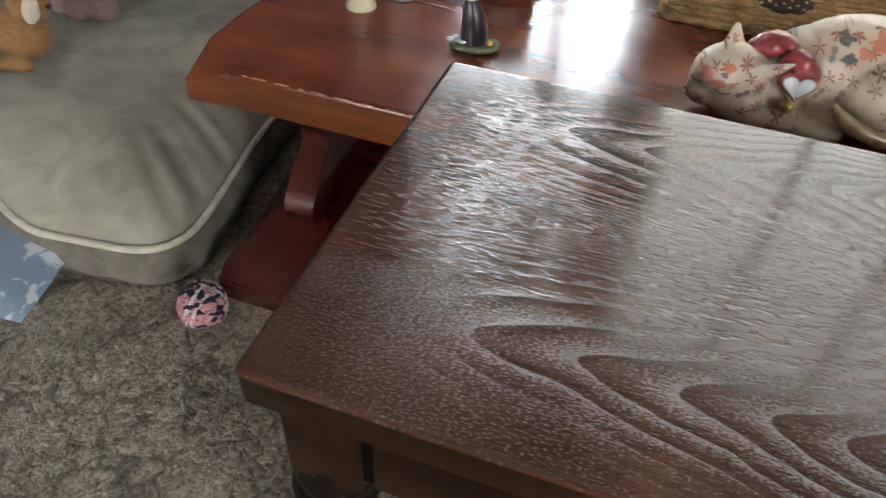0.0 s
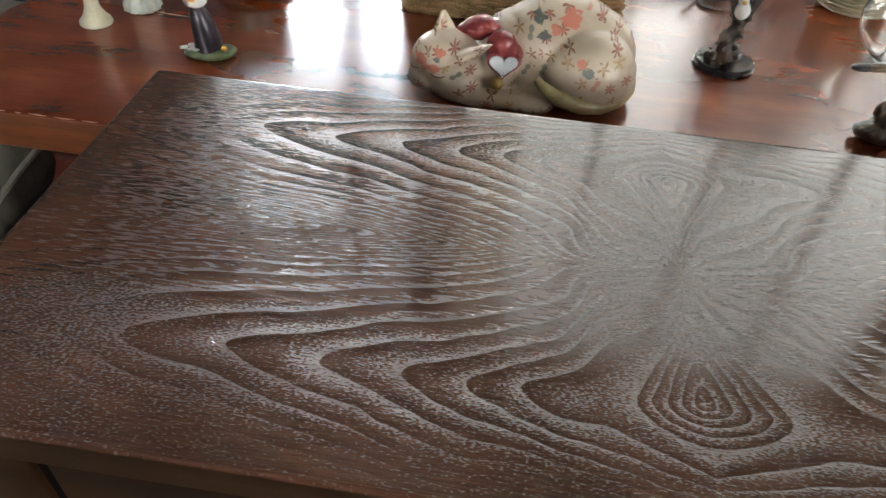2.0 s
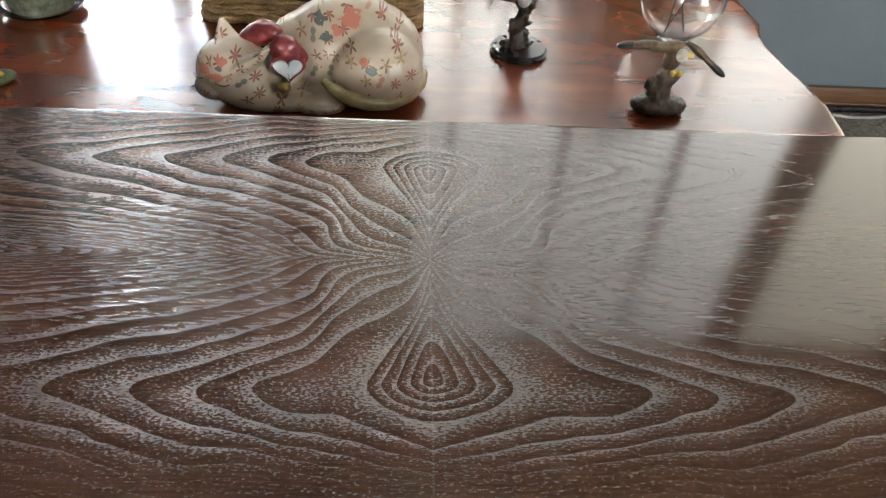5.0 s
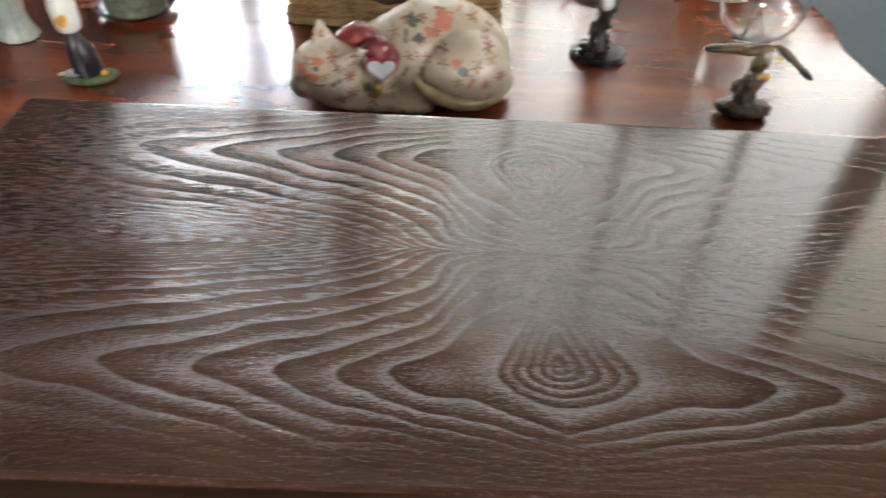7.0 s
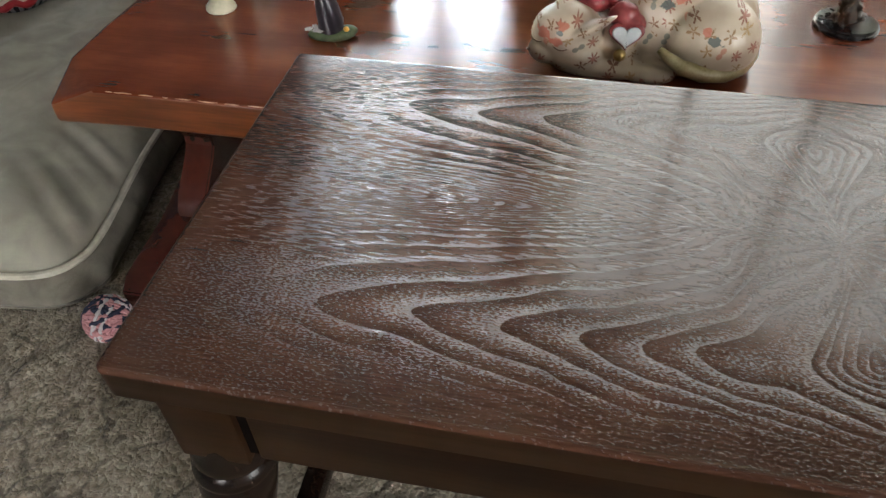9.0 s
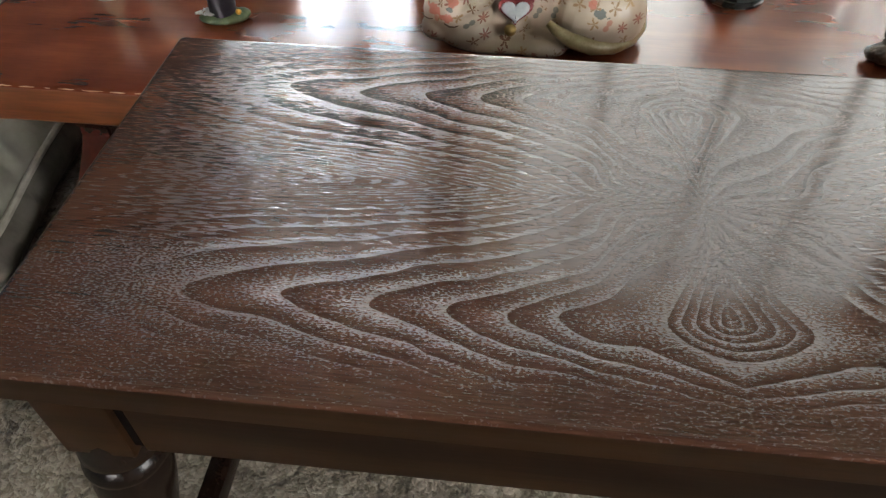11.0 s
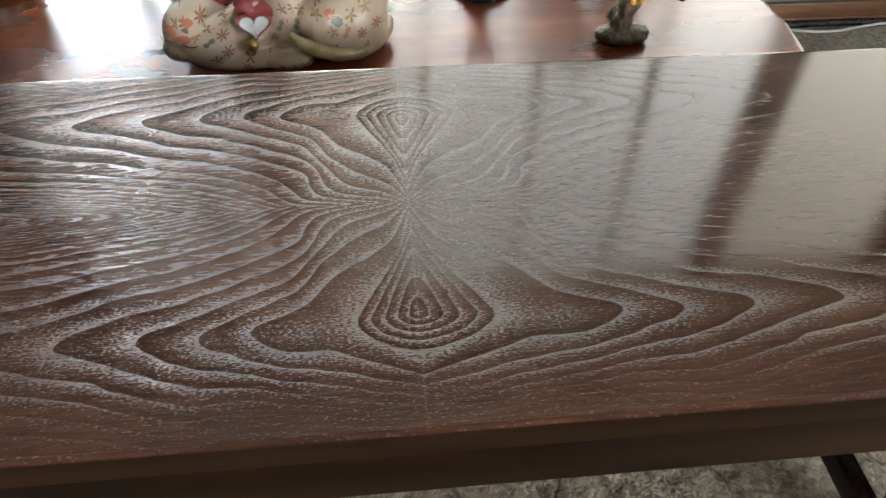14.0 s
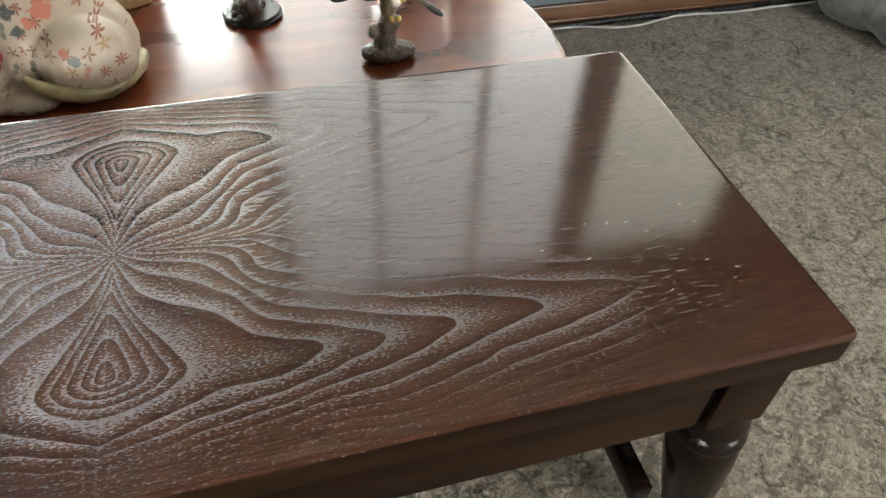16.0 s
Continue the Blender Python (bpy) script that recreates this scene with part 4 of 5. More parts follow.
# ---- yarn ball ----
def yarn_ball():
    t = thing("yarn_ball", (-0.341, 0.332, 0.0385), "small pink, navy and white yarn ball on the carpet", "yarn ball")
    yarn = [mottled(nm, c1, c2, 0.9, 200, 900, 0.6, 0.001) for nm, c1, c2 in (("pink_yarn", (0.52, 0.22, 0.24), (0.68, 0.36, 0.37)), ("navy_yarn", (0.010, 0.013, 0.035), (0.03, 0.036, 0.075)), ("white_yarn", (0.55, 0.50, 0.52), (0.70, 0.66, 0.67)))]
    r0, rg = 0.0385, random.Random(21)
    part("core", ball((0, 0, 0), (0.031,) * 3), yarn[1], t)
    for g in range(20):
        ax = Vector((rg.gauss(0, 1), rg.gauss(0, 1), rg.gauss(0, 1))).normalized()
        q = ax.to_track_quat("Z", "Y").to_matrix()
        for s in range(3):
            off = (s - 1) * 0.0078 + rg.uniform(-0.001, 0.001)
            rr = math.sqrt(max(0.0, (r0 - 0.004) ** 2 - off ** 2)) + rg.uniform(-0.002, 0.001)
            a0, span = rg.uniform(0, 6.28), rg.uniform(2.2, 3.8)
            pts = [q @ Vector((rr * math.cos(a0 + span * i / 16), rr * math.sin(a0 + span * i / 16), off)) for i in range(17)]
            rad = [0.0022] + [0.0044 + 0.0009 * math.sin(i * 2.6) for i in range(15)] + [0.0022]
            part("strand", tube(pts, rad, 7), yarn[(0, 0, 1, 2, 0, 1, 0)[(g * 3 + s) % 7]], t)


yarn_ball()


# ---- cat figurine ----
def cat_figurine():
    def cone(base, tip, r, flat):
        ax = Vector(tip) - Vector(base)
        b = bmesh.new()
        bmesh.ops.create_cone(b, cap_ends=True, segments=20, radius1=r, radius2=0.004, depth=ax.length)
        m = Matrix.Translation((Vector(base) + Vector(tip)) / 2) @ ax.to_track_quat("Z", "Y").to_matrix().to_4x4() @ Matrix.Diagonal((1, flat, 1, 1))
        bmesh.ops.transform(b, matrix=m, verts=b.verts)
        return b

    skin = fuse([
        ball((0.052, 0.014, 0.050), (0.104, 0.066, 0.080)), ball((0.000, 0.012, 0.044), (0.070, 0.058, 0.064)), ball((0.090, -0.032, 0.048), (0.064, 0.052, 0.058)),
        ball((-0.102, -0.046, 0.048), (0.050, 0.044, 0.043)), ball((-0.128, -0.062, 0.031), (0.025, 0.024, 0.018)), ball((-0.090, -0.066, 0.028), (0.040, 0.024, 0.024)),
        ball((-0.045, -0.020, 0.030), (0.050, 0.050, 0.034)), ball((-0.050, -0.064, 0.012), (0.070, 0.024, 0.014)), ball((0.012, -0.070, 0.010), (0.038, 0.018, 0.012)), ball((0.05, 0.0, 0.014), (0.104, 0.072, 0.016)),
        cone((-0.108, -0.034, 0.060), (-0.113, -0.030, 0.112), 0.034, 0.45), cone((-0.084, -0.062, 0.058), (-0.043, -0.092, 0.100), 0.032, 0.42),
    ], 0.0022, 4, 0.5)
    for f in skin.faces:
        f.material_index = 0
    bow = fuse([ball((-0.064, -0.024, 0.090), (0.025, 0.020, 0.016), (0, -15, 0)), ball((-0.080, -0.026, 0.084), (0.014, 0.014, 0.012)), ball((-0.050, -0.030, 0.098), (0.016, 0.014, 0.009), (0, 10, 0)),
                ball((-0.028, -0.047, 0.082), (0.020, 0.016, 0.016), (0, 30, 10)), ball((-0.020, -0.052, 0.072), (0.020, 0.014, 0.016), (0, 20, 10)), ball((-0.040, -0.048, 0.080), (0.012, 0.012, 0.012))], 0.0016, 4, 0.5)
    for v in bow.verts:
        v.co += v.normal * 0.0016 * noise.noise(v.co * 95)
    merge(skin, bow, None, 1)
    for sx, m, s, dy in ((0, 1, 0.92, 0.0), (0, 2, 0.74, -0.0035)):
        pl = prism([(0.026 * s * math.sin(a) ** 3, 0.0215 * s * (0.81 * math.cos(a) - 0.31 * math.cos(2 * a) - 0.125 * math.cos(3 * a) - 0.06 * math.cos(4 * a))) for a in np.linspace(0, 2 * math.pi, 28, endpoint=False)], -0.004, 0.004, 0.002)
        merge(skin, pl, pose(-0.025, -0.0650 + dy, 0.062, 68, 0, 6), m)
    merge(skin, ball((-0.030, -0.0800, 0.040), (0.0088,) * 3, seg=14), None, 3)
    tail = [(0.020, -0.074, 0.050), (0.032, -0.079, 0.042), (0.052, -0.082, 0.031), (0.082, -0.081, 0.022), (0.110, -0.071, 0.019), (0.134, -0.050, 0.020), (0.149, -0.020, 0.023), (0.152, 0.015, 0.024)]
    pts = []
    for i in range(len(tail) - 1):
        for s in range(4):
            pts.append(Vector(tail[i]).lerp(Vector(tail[i + 1]), s / 4))
    merge(skin, tube(pts, [0.005 + 0.0058 * min(1, i / 9) for i in range(len(pts))], 14), None, 4)
    # closed eyes, nose and whiskered mouth in thin relief
    for c in ([(-0.150, -0.068, 0.052), (-0.147, -0.072, 0.049), (-0.141, -0.076, 0.048), (-0.135, -0.079, 0.050)], [(-0.118, -0.088, 0.048), (-0.111, -0.090, 0.045), (-0.104, -0.090, 0.045), (-0.097, -0.088, 0.048)]):
        merge(skin, tube(c, 0.0009, 6), None, 5)
    merge(skin, ball((-0.152, -0.070, 0.033), (0.003, 0.003, 0.0022), seg=10), None, 5)
    ob = link("cat_figurine", skin, [CAT, RED_GLAZE, WHITE_GLAZE, GOLD, OLIVE_GLAZE, mottled("brown_glaze_line", (0.10, 0.05, 0.025), (0.16, 0.09, 0.045), 0.3)], loc=(0.418, 0.694, RZ))
    tagged(ob, "cream ceramic sleeping cat figurine painted with red flowers", "figurine")


cat_figurine()


# ---- woven basket ----
def basket():
    t = thing("basket", (0.390, 1.005, RZ), "tan woven straw basket standing on the red table", "basket")
    hx, hy, rc = 0.178, 0.110, 0.022

    def rect(o, n=128):
        pts, per = [], []
        for cx, cy, a0 in ((hx - rc, hy - rc, 0), (-hx + rc, hy - rc, 90), (-hx + rc, -hy + rc, 180), (hx - rc, -hy + rc, 270)):
            for i in range(9):
                a = radians(a0 + i * 11.25)
                per.append(Vector((cx + (rc + o) * math.cos(a), cy + (rc + o) * math.sin(a))))
        per.append(per[0].copy())
        seg = [(per[i + 1] - per[i]).length for i in range(len(per) - 1)]
        tot, out = sum(seg), []
        for k in range(n):
            d, i = tot * k / n, 0
            while d > seg[i]:
                d -= seg[i]
                i += 1
            out.append(per[i].lerp(per[i + 1], d / seg[i]))
        return out

    base = rect(0.0)
    inner = rect(-0.004)
    part("lining", prism([tuple(p) for p in inner], 0.002, 0.012), STRAW, t)
    for r in range(17):
        z = 0.010 + r * 0.0085
        pts = []
        for i, p in enumerate(base):
            nrm = Vector((p.x / hx, p.y / hy))
            nrm = Vector((1 if abs(p.x) > hx - 0.004 else 0, 1 if abs(p.y) > hy - 0.004 else 0)) if True else nrm
            nrm = Vector((math.copysign(nrm.x, p.x), math.copysign(nrm.y, p.y)))
            o = 0.0022 * (1 if (i // 2 + r) % 2 else -1)
            pts.append((p.x + nrm.x * o, p.y + nrm.y * o, z))
        part("strand", tube(pts, 0.0042, 6, True), STRAW, t)
    for z, rad in ((0.006, 0.0065), (0.156, 0.008)):
        pts = [(p.x, p.y, z + 0.0012 * math.sin(i * 1.57)) for i, p in enumerate(rect(0.002))]
        part("rim", tube(pts, rad, 8, True), STRAW, t)
    patch = ball((-0.010, -0.112, 0.062), (0.045, 0.0075, 0.021), (0, 4, 0), 24)
    part("stitched_patch", patch, mottled("dark_brown_weave", (0.028, 0.017, 0.012), (0.06, 0.04, 0.028), 0.8, 120, 600, 0.5, 0.002), t, "dark brown stitched patch")
    for i in range(7):
        for j in range(2):
            dx, dz = -0.030 + 0.010 * i, 0.007 * (j - 0.5) * 1.6 + (0.003 if i % 2 else -0.002)
            y = -0.112 - 0.0075 * math.sqrt(max(0.05, 1 - (dx / 0.045) ** 2 - (dz / 0.021) ** 2))
            part("stitch", ball((-0.010 + dx, y, 0.062 + dz), (0.0022, 0.0008, 0.0018), (0, 0, 0), 8), WORN_EDGE, t)


basket()


# ---- figurines and small ware on the red table ----
def feathered(name, dark, light):
    return mottled(name, dark, light, 0.55, 120, 600, 0.5, 0.0015)


def eagle_figurine():
    b = fuse([ball((0, 0, 0.012), (0.042, 0.024, 0.013)), ball((-0.018, -0.004, 0.016), (0.020, 0.018, 0.010)), ball((0.020, 0.003, 0.011), (0.022, 0.020, 0.012)),
              tube([(-0.004, 0.002, 0.012), (-0.004, 0.002, 0.034), (0.002, 0.004, 0.052), (0.010, 0.005, 0.066)], [0.021, 0.016, 0.0145, 0.014], 12), ball((-0.022, -0.003, 0.047), (0.007, 0.007, 0.012), (0, 15, 0))], 0.0022, 3, 0.4)
    for v in b.verts:
        v.co += v.normal * (0.0022 * noise.noise(v.co * 130) + 0.0012 * noise.noise(v.co * 330))
    for f in b.faces:
        f.material_index = 0
    bird = fuse([ball((0.004, 0.004, 0.083), (0.013, 0.012, 0.020), (0, 14, 0)), ball((-0.008, 0.006, 0.098), (0.026, 0.008, 0.0075), (0, -12, 0)), ball((-0.042, 0.010, 0.098), (0.028, 0.008, 0.005), (0, -4, 8)),
                 ball((0.036, 0.004, 0.094), (0.024, 0.008, 0.006), (0, 34, 0)), ball((0.058, 0.001, 0.078), (0.026, 0.0065, 0.0045), (0, 36, 0)), ball((-0.060, 0.010, 0.096), (0.014, 0.006, 0.004), (0, -6, 10))], 0.0018, 3, 0.4)
    merge(b, bird, None, 1)
    merge(b, ball((-0.062, 0.009, 0.0965), (0.016, 0.0085, 0.0052), (0, -4, 8)), None, 2)
    merge(b, ball((0.068, 0.000, 0.0705), (0.018, 0.0075, 0.005), (0, 36, 0)), None, 2)
    merge(b, ball((0.011, -0.004, 0.091), (0.009, 0.009, 0.009)), None, 3)
    merge(b, ball((0.020, -0.009, 0.094), (0.006, 0.0035, 0.003), (0, 10, -20)), None, 4)
    for x in (0.004, 0.014):
        merge(b, ball((x, -0.009, 0.066), (0.004, 0.004, 0.005)), None, 4)
    ob = link("eagle_figurine", b, [mottled("grey_brown_resin", (0.034, 0.024, 0.016), (0.12, 0.085, 0.055), 0.5, 90, 400, 0.6, 0.003), feathered("brown_feathers", (0.055, 0.034, 0.017), (0.16, 0.105, 0.052)), feathered("dark_wing_tips", (0.006, 0.005, 0.005), (0.026, 0.02, 0.015)),
                                    mottled("white_head", (0.55, 0.50, 0.42), (0.70, 0.66, 0.58), 0.5), mottled("yellow_beak", (0.50, 0.32, 0.06), (0.62, 0.42, 0.10), 0.4)], loc=(0.913, 0.657, RZ))
    tagged(ob, "small resin eagle figurine with spread wings on a stump", "figurine")


def dome_ornament():
    t = thing("glass_dome", (0.729, 0.829, RZ), "glass dome on a black base with a dark branch ornament", "ornament")
    part("base", lathe([(0, 0), (0.0445, 0), (0.0465, 0.0015), (0.0465, 0.0055), (0.0445, 0.0065), (0.0445, 0.0095), (0.043, 0.0110), (0, 0.0110)], 56), BLACK, t, "round glossy black base")
    part("dome", lathe([(0.041, 0.0115), (0.041, 0.13), (0.037, 0.150), (0.026, 0.165), (0.010, 0.171), (0, 0.172), (0, 0.170), (0.010, 0.169), (0.025, 0.163), (0.0352, 0.149), (0.0395, 0.13), (0.0395, 0.0115), (0.041, 0.0115)], 48), THIN, t, "clear glass cover")
    br = [tube([(0, 0, 0.012), (-0.006, 0.002, 0.040), (0.004, 0, 0.075), (0.018, 0.004, 0.11), (0.026, 0.004, 0.135)], [0.020, 0.012, 0.010, 0.009, 0.006], 10), tube([(0.002, 0, 0.07), (-0.012, -0.002, 0.095), (-0.02, 0, 0.12)], [0.010, 0.008, 0.005], 8)]
    rg = random.Random(2)
    for i in range(64):
        z = 0.012 + 0.115 * rg.random() ** 1.6
        a = rg.uniform(0, 6.28)
        cx = -0.004 + 0.22 * max(0, z - 0.06)
        r = 0.024 if z < 0.026 else 0.0125
        br.append(ball((cx + r * math.cos(a), r * math.sin(a), z), (rg.uniform(0.003, 0.008), rg.uniform(0.003, 0.006), rg.uniform(0.002, 0.005)), (rg.uniform(0, 90), 0, a * 57), 8))
    part("branch", fuse(br, 0.0022, 1, 0.3), mottled("black_brown_branch", (0.010, 0.008, 0.007), (0.045, 0.036, 0.026), 0.4, 120, 500, 0.5, 0.002), t, "rough black branch")
    part("bird", fuse([ball((-0.004, -0.016, 0.094), (0.011, 0.011, 0.013)), ball((-0.008, -0.018, 0.111), (0.008, 0.008, 0.008))], 0.002, 3), mottled("white_bird_glaze", (0.55, 0.54, 0.52), (0.74, 0.73, 0.70), 0.35), t, "small white bird")
    part("beak", fuse([ball((-0.008, -0.027, 0.110), (0.004, 0.004, 0.003))], 0.0015, 1), mottled("orange_dab", (0.50, 0.26, 0.05), (0.62, 0.36, 0.09), 0.5), t)


def glass_globe():
    t = thing("glass_bowl", (1.008, 0.912, RZ), "round clear glass bowl vase with thin stems inside", "glass bowl")
    out = [(0.0, 0.0), (0.022, 0.0005), (0.030, 0.003)] + [(0.070 * math.cos(radians(a)), 0.069 + 0.069 * math.sin(radians(a))) for a in range(-66, 56, 8)] + [(0.038, 0.134), (0.043, 0.146)]
    inn = [(0.0405, 0.146), (0.0355, 0.134)] + [(0.0672 * math.cos(radians(a)), 0.069 + 0.0662 * math.sin(radians(a))) for a in range(54, -74, -8)] + [(0.0, 0.0055)]
    part("bowl", lathe(out + inn, 56), CLEAR, t)
    stem = mottled("dark_stem", (0.03, 0.035, 0.02), (0.07, 0.075, 0.04), 0.5)
    for a, s in ((0.3, 0.9), (1.9, 1.0), (3.4, 0.8)):
        part("stem", tube([(0.02 * math.cos(a), 0.02 * math.sin(a), 0.008), (0.012 * math.cos(a + 1), 0.012 * math.sin(a + 1), 0.06), (0.02 * math.cos(a + 2), 0.02 * math.sin(a + 2), 0.125), (0.045 * s * math.cos(a + 2), 0.045 * s * math.sin(a + 2), 0.19)], 0.0011, 6), stem, t)


def plate_stack():
    pl = None
    for i in range(15):
        b = lathe([(0, 0), (0.034, 0), (0.038, 0.002), (0.060, 0.0065), (0.0615, 0.008), (0.060, 0.0088), (0.036, 0.005), (0, 0.0045)], 48)
        m = pose(1.005 + 0.001 * math.sin(i * 2.1), 1.118 + 0.001 * math.cos(i * 1.7), RZ + i * 0.0062)
        ob = link("plate", b, CREAM)
        ob.matrix_world = m
        tagged(ob, "small cream plate in a neat stack", "plate", "stack of plates")


def glass_dish():
    b = lathe([(0, 0), (0.030, 0), (0.034, 0.003), (0.050, 0.022), (0.056, 0.030), (0.0545, 0.031), (0.048, 0.023), (0.032, 0.0055), (0, 0.004)], 56, 14, 0.02)
    ob = link("glass_dish", b, CLEAR, loc=(0.752, 1.066, RZ))
    tagged(ob, "clear fluted glass dish on the red table", "glass dish")


def bird_on_base():
    b = fuse([ball((0, 0, 0.006), (0.037, 0.020, 0.009), (0, 0, 12)), ball((0.020, 0.008, 0.008), (0.018, 0.012, 0.008), (0, 0, 20))], 0.002, 3)
    for f in b.faces:
        f.material_index = 0
    merge(b, tube([(-0.002, 0.004, 0.010), (-0.001, 0.004, 0.026), (-0.004, 0.004, 0.046), (-0.008, 0.003, 0.064), (-0.009, 0.003, 0.072)], [0.0205, 0.0195, 0.017, 0.0125, 0.009], 18), None, 1)
    merge(b, fuse([ball((-0.009, 0.003, 0.0745), (0.0085, 0.008, 0.004))], 0.0015, 1), None, 2)
    merge(b, fuse([tube([(-0.009, 0.003, 0.077), (-0.009, 0.003, 0.090), (-0.010, 0.003, 0.112), (-0.011, 0.003, 0.135)], [0.0155, 0.0175, 0.018, 0.014], 18)], 0.0022, 3), None, 3)
    for dx, dz in ((-0.004, 0.100), (-0.011, 0.096), (-0.006, 0.092)):
        merge(b, ball((dx, -0.0145, dz), (0.0055, 0.004, 0.0055), seg=12), None, 4)
    rg = random.Random(5)
    for i in range(11):
        cx, cy = -0.020 + rg.uniform(-0.013, 0.010), -0.004 + rg.uniform(-0.012, 0.008)
        for p in range(5):
            a = p * 1.257 + i
            merge(b, ball((cx + 0.0032 * math.cos(a), cy + 0.0032 * math.sin(a), 0.0145 + 0.0007 * (i % 3)), (0.0026, 0.0018, 0.0009), (0, 0, a * 57.3), 8), None, 3)
    merge(b, ball((0.024, -0.002, 0.016), (0.0045, 0.004, 0.004), seg=10), None, 4)
    ob = link("figurine", b, [mottled("moss_green_base", (0.045, 0.075, 0.030), (0.10, 0.13, 0.06), 0.5, 90, 500, 0.4, 0.002), mottled("black_glaze_body", (0.012, 0.009, 0.014), (0.030, 0.022, 0.032), 0.3, 60, 300, 0.2), mottled("grey_collar", (0.35, 0.34, 0.32), (0.5, 0.48, 0.45), 0.4),
                              mottled("white_painted", (0.66, 0.66, 0.64), (0.78, 0.78, 0.75), 0.4), mottled("orange_painted", (0.60, 0.27, 0.03), (0.68, 0.38, 0.06), 0.4)], loc=(-0.033, 0.668, RZ))
    tagged(ob, "small painted figurine, dark and white, on a green flowered base", "figurine")


def candle_holder():
    t = thing("candle_holder", (-0.238, 0.728, RZ), "cream ceramic candle holder with a flared trumpet foot", "candle holder")
    part("stem", lathe([(0, 0), (0.023, 0), (0.0245, 0.002), (0.0235, 0.006), (0.017, 0.014), (0.0115, 0.025), (0.0092, 0.040), (0.0090, 0.060), (0.0105, 0.078), (0.013, 0.085), (0.0, 0.085)], 40), CREAM, t)
    part("cup", lathe([(0, 0.085), (0.013, 0.085), (0.016, 0.090), (0.0175, 0.104), (0.0165, 0.110), (0, 0.110)], 40), WHITE_GLAZE, t, "white glazed cup")


def shell_vase():
    b = lathe([(0, 0), (0.024, 0), (0.029, 0.003), (0.028, 0.010), (0.022, 0.022), (0.018, 0.040), (0.020, 0.065), (0.026, 0.090), (0.030, 0.110), (0.028, 0.110), (0.018, 0.070), (0.0, 0.060)], 64, 11, 0.05)
    tagged(link("vase", b, PALE_GREEN, loc=(-0.195, 0.795, RZ)), "small pale grey-green fluted vase", "vase")


def leaf_jar():
    t = thing("jar", (-0.050, 0.912, RZ), "grey-green filled jar standing on a clear glass saucer", "jar")
    part("saucer", lathe([(0, 0), (0.040, 0), (0.050, 0.002), (0.064, 0.010), (0.0655, 0.013), (0.063, 0.013), (0.048, 0.006), (0, 0.005)], 56), CLEAR, t, "clear glass saucer")
    part("body", lathe([(0, 0.006), (0.046, 0.006), (0.050, 0.010), (0.053, 0.06), (0.055, 0.12), (0.052, 0.125), (0, 0.125)], 48), mottled("grey_green_leaves", (0.060, 0.070, 0.045), (0.17, 0.18, 0.13), 0.25, 55, 250, 0.3, 0.002), t)


def loose_thread():
    pts = [(-0.200, 0.789, RZ + 0.0006), (-0.180, 0.7895, RZ + 0.0006), (-0.150, 0.785, RZ + 0.0006), (-0.122, 0.783, RZ + 0.0006), (-0.098, 0.778, RZ + 0.0006)]
    tagged(link("thread", tube(pts, 0.0005, 6), NICK), "short pale thread lying on the red table", "thread")


loose_thread(), eagle_figurine(), dome_ornament(), glass_globe(), plate_stack(), glass_dish(), bird_on_base(), candle_holder(), shell_vase(), leaf_jar()


# ---- things on and beside the pet bed ----
def plush(name, pieces, slots, mats, loc, label):
    b = bmesh.new()
    for p, s in zip(pieces, slots):
        merge(b, p, None, s)
    ob = link(name, b, mats, loc=loc)
    tagged(ob, label, "plush toy")


TAN = velvet("tan_plush", (0.22, 0.115, 0.045), (0.38, 0.21, 0.09), 60)
PALE = velvet("cream_plush", (0.55, 0.48, 0.38), (0.72, 0.66, 0.56), 60)
PINK = velvet("dusty_pink_knit", (0.30, 0.19, 0.18), (0.46, 0.32, 0.30), 90)
plush("squirrel_toy", [fuse([ball((0, 0, 0.05), (0.060, 0.055, 0.055)), ball((0.028, 0.02, 0.112), (0.042, 0.038, 0.036)), ball((0.030, -0.062, 0.020), (0.038, 0.022, 0.020), (0, 0, 10)), ball((0.012, 0.04, 0.148), (0.010, 0.012, 0.020))], 0.005, 4),
                       fuse([ball((0.052, -0.004, 0.108), (0.015, 0.022, 0.028), (0, 12, 20))], 0.004, 3), ball((0.062, 0.012, 0.124), (0.004, 0.004, 0.005), seg=10), ball((0.072, 0.020, 0.108), (0.006, 0.006, 0.005), seg=10)],
      [0, 1, 2, 2], [TAN, PALE, BLACK], (-0.960, 0.705, 0.140), "tan and cream plush squirrel toy on the pet bed")
plush("knitted_toy", [fuse([ball((0, 0, 0.03), (0.07, 0.045, 0.032)), ball((0.05, -0.015, 0.022), (0.032, 0.026, 0.022)), ball((-0.05, -0.02, 0.025), (0.032, 0.028, 0.024)), ball((0.0, -0.03, 0.018), (0.03, 0.024, 0.018))], 0.005, 3)], [0], [PINK], (-0.975, 0.905, 0.140), "dusty pink knitted toy lying on the pet bed")
t = thing("round_toy", (-0.985, 1.115, 0.140), "white round toy with red scalloped trim and striped underside", "plush toy")
part("cover", lathe([(0.098, 0.036), (0.092, 0.046), (0.07, 0.060), (0.04, 0.068), (0, 0.070)], 48), PALE, t, "off-white plush cover")
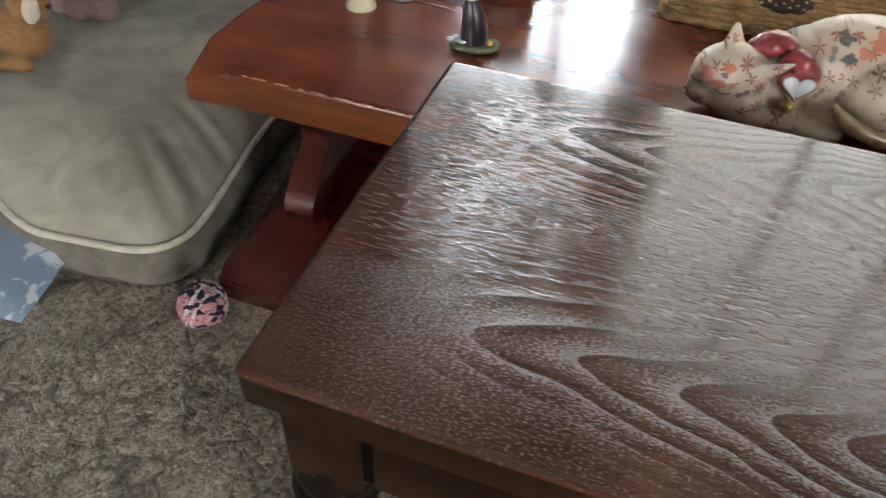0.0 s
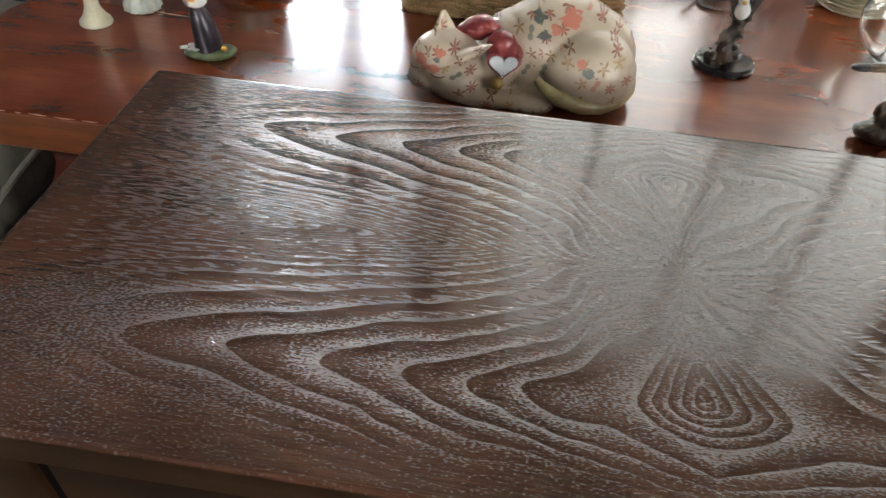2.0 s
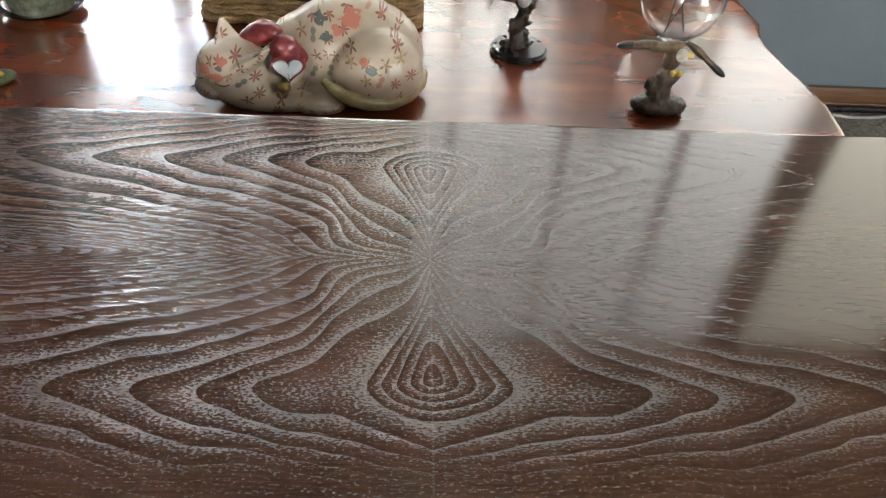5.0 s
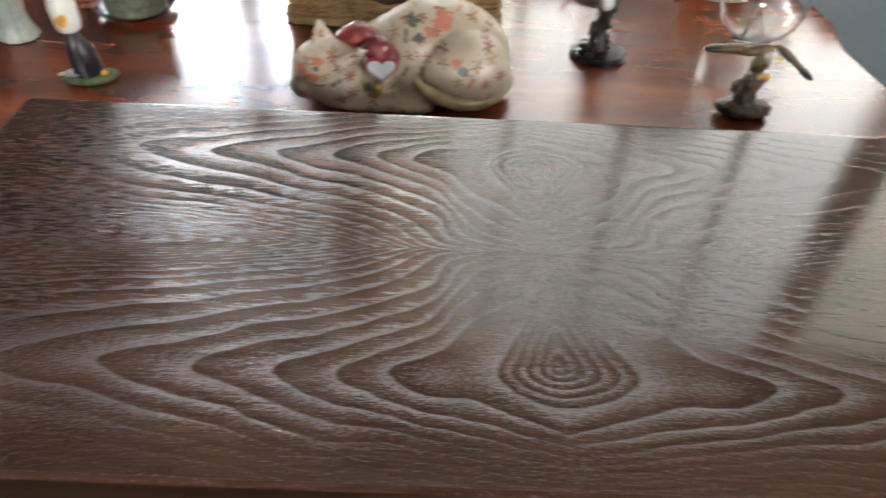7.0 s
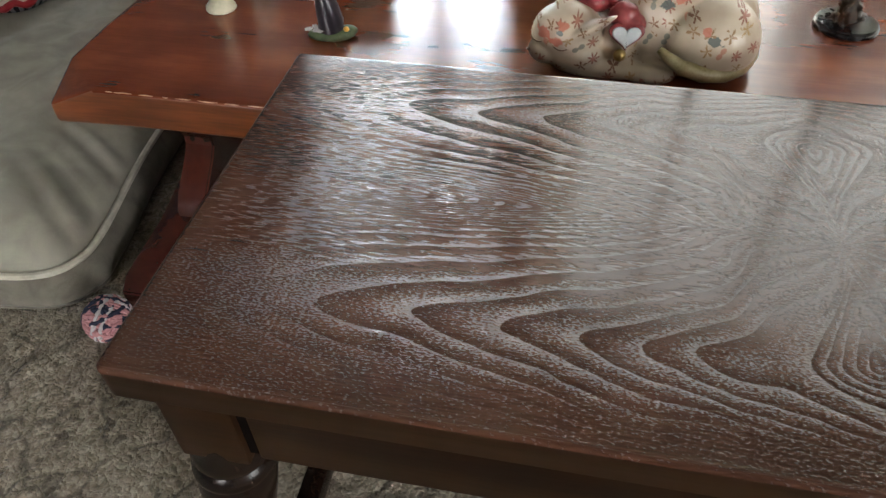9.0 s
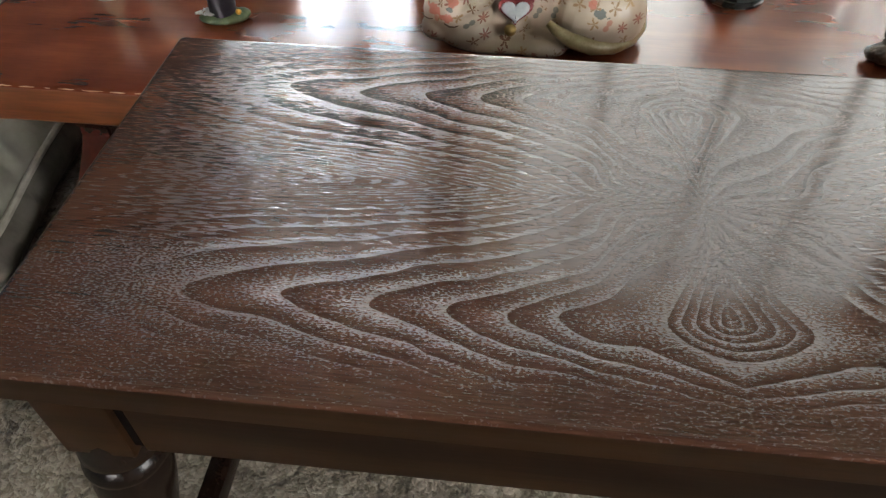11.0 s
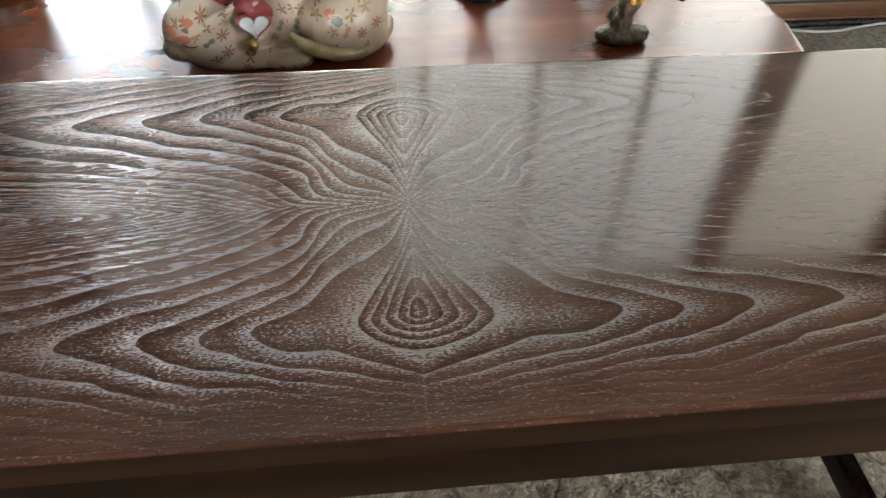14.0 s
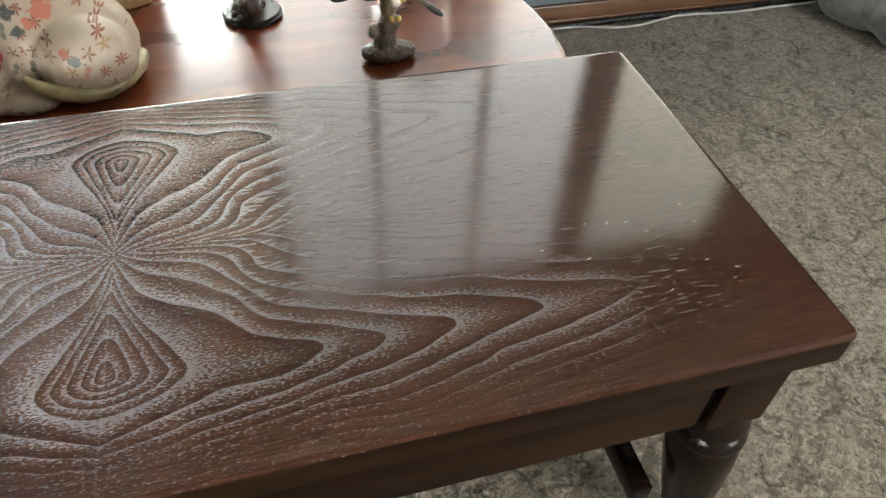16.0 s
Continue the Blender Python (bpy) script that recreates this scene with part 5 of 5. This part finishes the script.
part("trim", tube([((0.098 + 0.004 * math.cos(12 * a)) * math.cos(a), (0.098 + 0.004 * math.cos(12 * a)) * math.sin(a), 0.034 + 0.005 * math.sin(12 * a)) for a in np.linspace(0, 2 * math.pi, 96, endpoint=False)], 0.008, 8, True), velvet("red_plush_trim", (0.34, 0.02, 0.03), (0.5, 0.05, 0.06), 80), t, "red scalloped edging")
k = Nodes("striped_knit", 0.9)
sx_, sy_, sz_ = k.split(k.coords())
st = k.smooth(k.m("SINE", k.mul(k.m("ARCTAN2", sy_, sx_), 30.0)), -0.2, 0.2)
k.color(k.mix(st, (0.012, 0.014, 0.02), (0.22, 0.23, 0.24)))
k.bump(k.noise(k.coords(), 500, 2), 0.4, 0.002)
part("underside", lathe([(0, 0), (0.05, 0.001), (0.08, 0.010), (0.096, 0.026), (0.097, 0.034), (0, 0.036)], 48), k.mat, t, "black and grey striped underside")


def blue_cloth():
    k = Nodes("pale_blue_print", 0.9, 0, 0.1)
    p = k.coords()
    spots = k.smooth(k.noise(p, 24, 3, distortion=0.6), 0.54, 0.60)
    k.color(k.mix(spots, k.mix(k.noise(p, 300, 2), (0.17, 0.24, 0.34), (0.27, 0.35, 0.46)), (0.52, 0.57, 0.62)))
    k.bump(k.add(k.noise(p, 30, 2), k.mul(k.noise(p, 900, 1), 0.2)), 0.3, 0.004)
    n, mn = 40, 26
    b = bmesh.new()
    vs = {}
    for layer in (0, 1):
        for i in range(n + 1):
            for j in range(mn + 1):
                s, q = i / n * 2 - 1, j / mn * 2 - 1
                puff = (max(0.0, (1 - s ** 4) * (1 - q ** 4))) ** 0.5
                x = 0.20 * s * (1 - 0.06 * (1 - abs(q)))
                y = 0.115 * q * (1 - 0.05 * (1 - abs(s)))
                hgt = 0.030 * puff + 0.004 * puff * noise.noise(Vector((x * 18, y * 18, layer)))
                z = 0.030 + hgt if layer else 0.030 - hgt
                z += 0.14 * max(0.0, y + 0.03) * 0.9
                vs[layer, i, j] = b.verts.new((x, y, z))
    for layer in (0, 1):
        for i in range(n):
            for j in range(mn):
                f = [vs[layer, i, j], vs[layer, i + 1, j], vs[layer, i + 1, j + 1], vs[layer, i, j + 1]]
                b.faces.new(f if layer else f[::-1])
    bmesh.ops.remove_doubles(b, verts=b.verts, dist=0.0004)
    ob = link("cushion", b, k.mat)
    ob.matrix_world = pose(-0.785, 0.300, 0.0, 0, 0, 6)
    tagged(ob, "pale blue cushion with faint white print beside the pet bed", "cushion")


blue_cloth()

# ---- along the window wall ----
cable = mottled("white_cable", (0.42, 0.42, 0.40), (0.55, 0.55, 0.53), 0.5)
pts = [(1.20 + 0.06 * i, WY - 0.048 - 0.012 * (1 + math.sin(i * 0.9 + 0.4)) * (1 if i < 13 else 0.5), 0.010 + 0.003 * math.sin(i * 1.3)) for i in range(20)]
tagged(link("cable", tube(pts, 0.0035, 8), cable), "white cable lying along the skirting board", "cable")
# black tube added to imitate the dark gap under the skirting board
shadow_gap = [(1.2 + 0.07 * i, WY - 0.033 + 0.003 * math.sin(i), 0.008) for i in range(18)]
tagged(link("gap_shade_strip", tube(shadow_gap, 0.009, 8), BLACK), "black strip standing in for the dark gap along the skirting board", "cable")
GREY = velvet("grey_plush", (0.20, 0.20, 0.20), (0.36, 0.36, 0.36), 40)
th = fuse([ball((0, 0, 0.07), (0.32, 0.22, 0.10)), ball((-0.16, -0.10, 0.055), (0.14, 0.14, 0.075)), ball((0.1, -0.16, 0.05), (0.2, 0.12, 0.07)), ball((-0.22, 0.06, 0.06), (0.13, 0.12, 0.08))], 0.008, 3)
for v in th.verts:
    v.co += v.normal * 0.010 * noise.noise(v.co * 14)
    v.co.z = max(v.co.z, 0.0)
tagged(link("grey_blanket", th, GREY, loc=(2.60, 1.16, 0.0)), "crumpled grey plush blanket on the carpet", "blanket")


def curtain():
    b = bmesh.new()
    n, rows = 90, 14
    top = []
    for r in range(rows + 1):
        z = 0.015 + (2.05 - 0.015) * r / rows
        flare = 0.17 * min(1.0, max(0.0, (1.05 - z) / 0.35))
        top.append([b.verts.new((-1.75 + (1.36 + flare) * i / n, 1.315 + 0.022 * math.sin(i * 0.72 + 0.2 * math.sin(r * 0.8)) + 0.006 * math.sin(i * 1.9), z)) for i in range(n + 1)])
    for r in range(rows):
        for i in range(n):
            b.faces.new((top[r][i], top[r][i + 1], top[r + 1][i + 1], top[r + 1][i]))
    ob = link("curtain", b, velvet("slate_curtain", (0.045, 0.052, 0.062), (0.09, 0.10, 0.115), 30))
    s = ob.modifiers.new("thickness", "SOLIDIFY")
    s.thickness = 0.003
    tagged(ob, "dark slate-grey curtain hanging in folds to the floor", "curtain", kind="structure")


curtain()
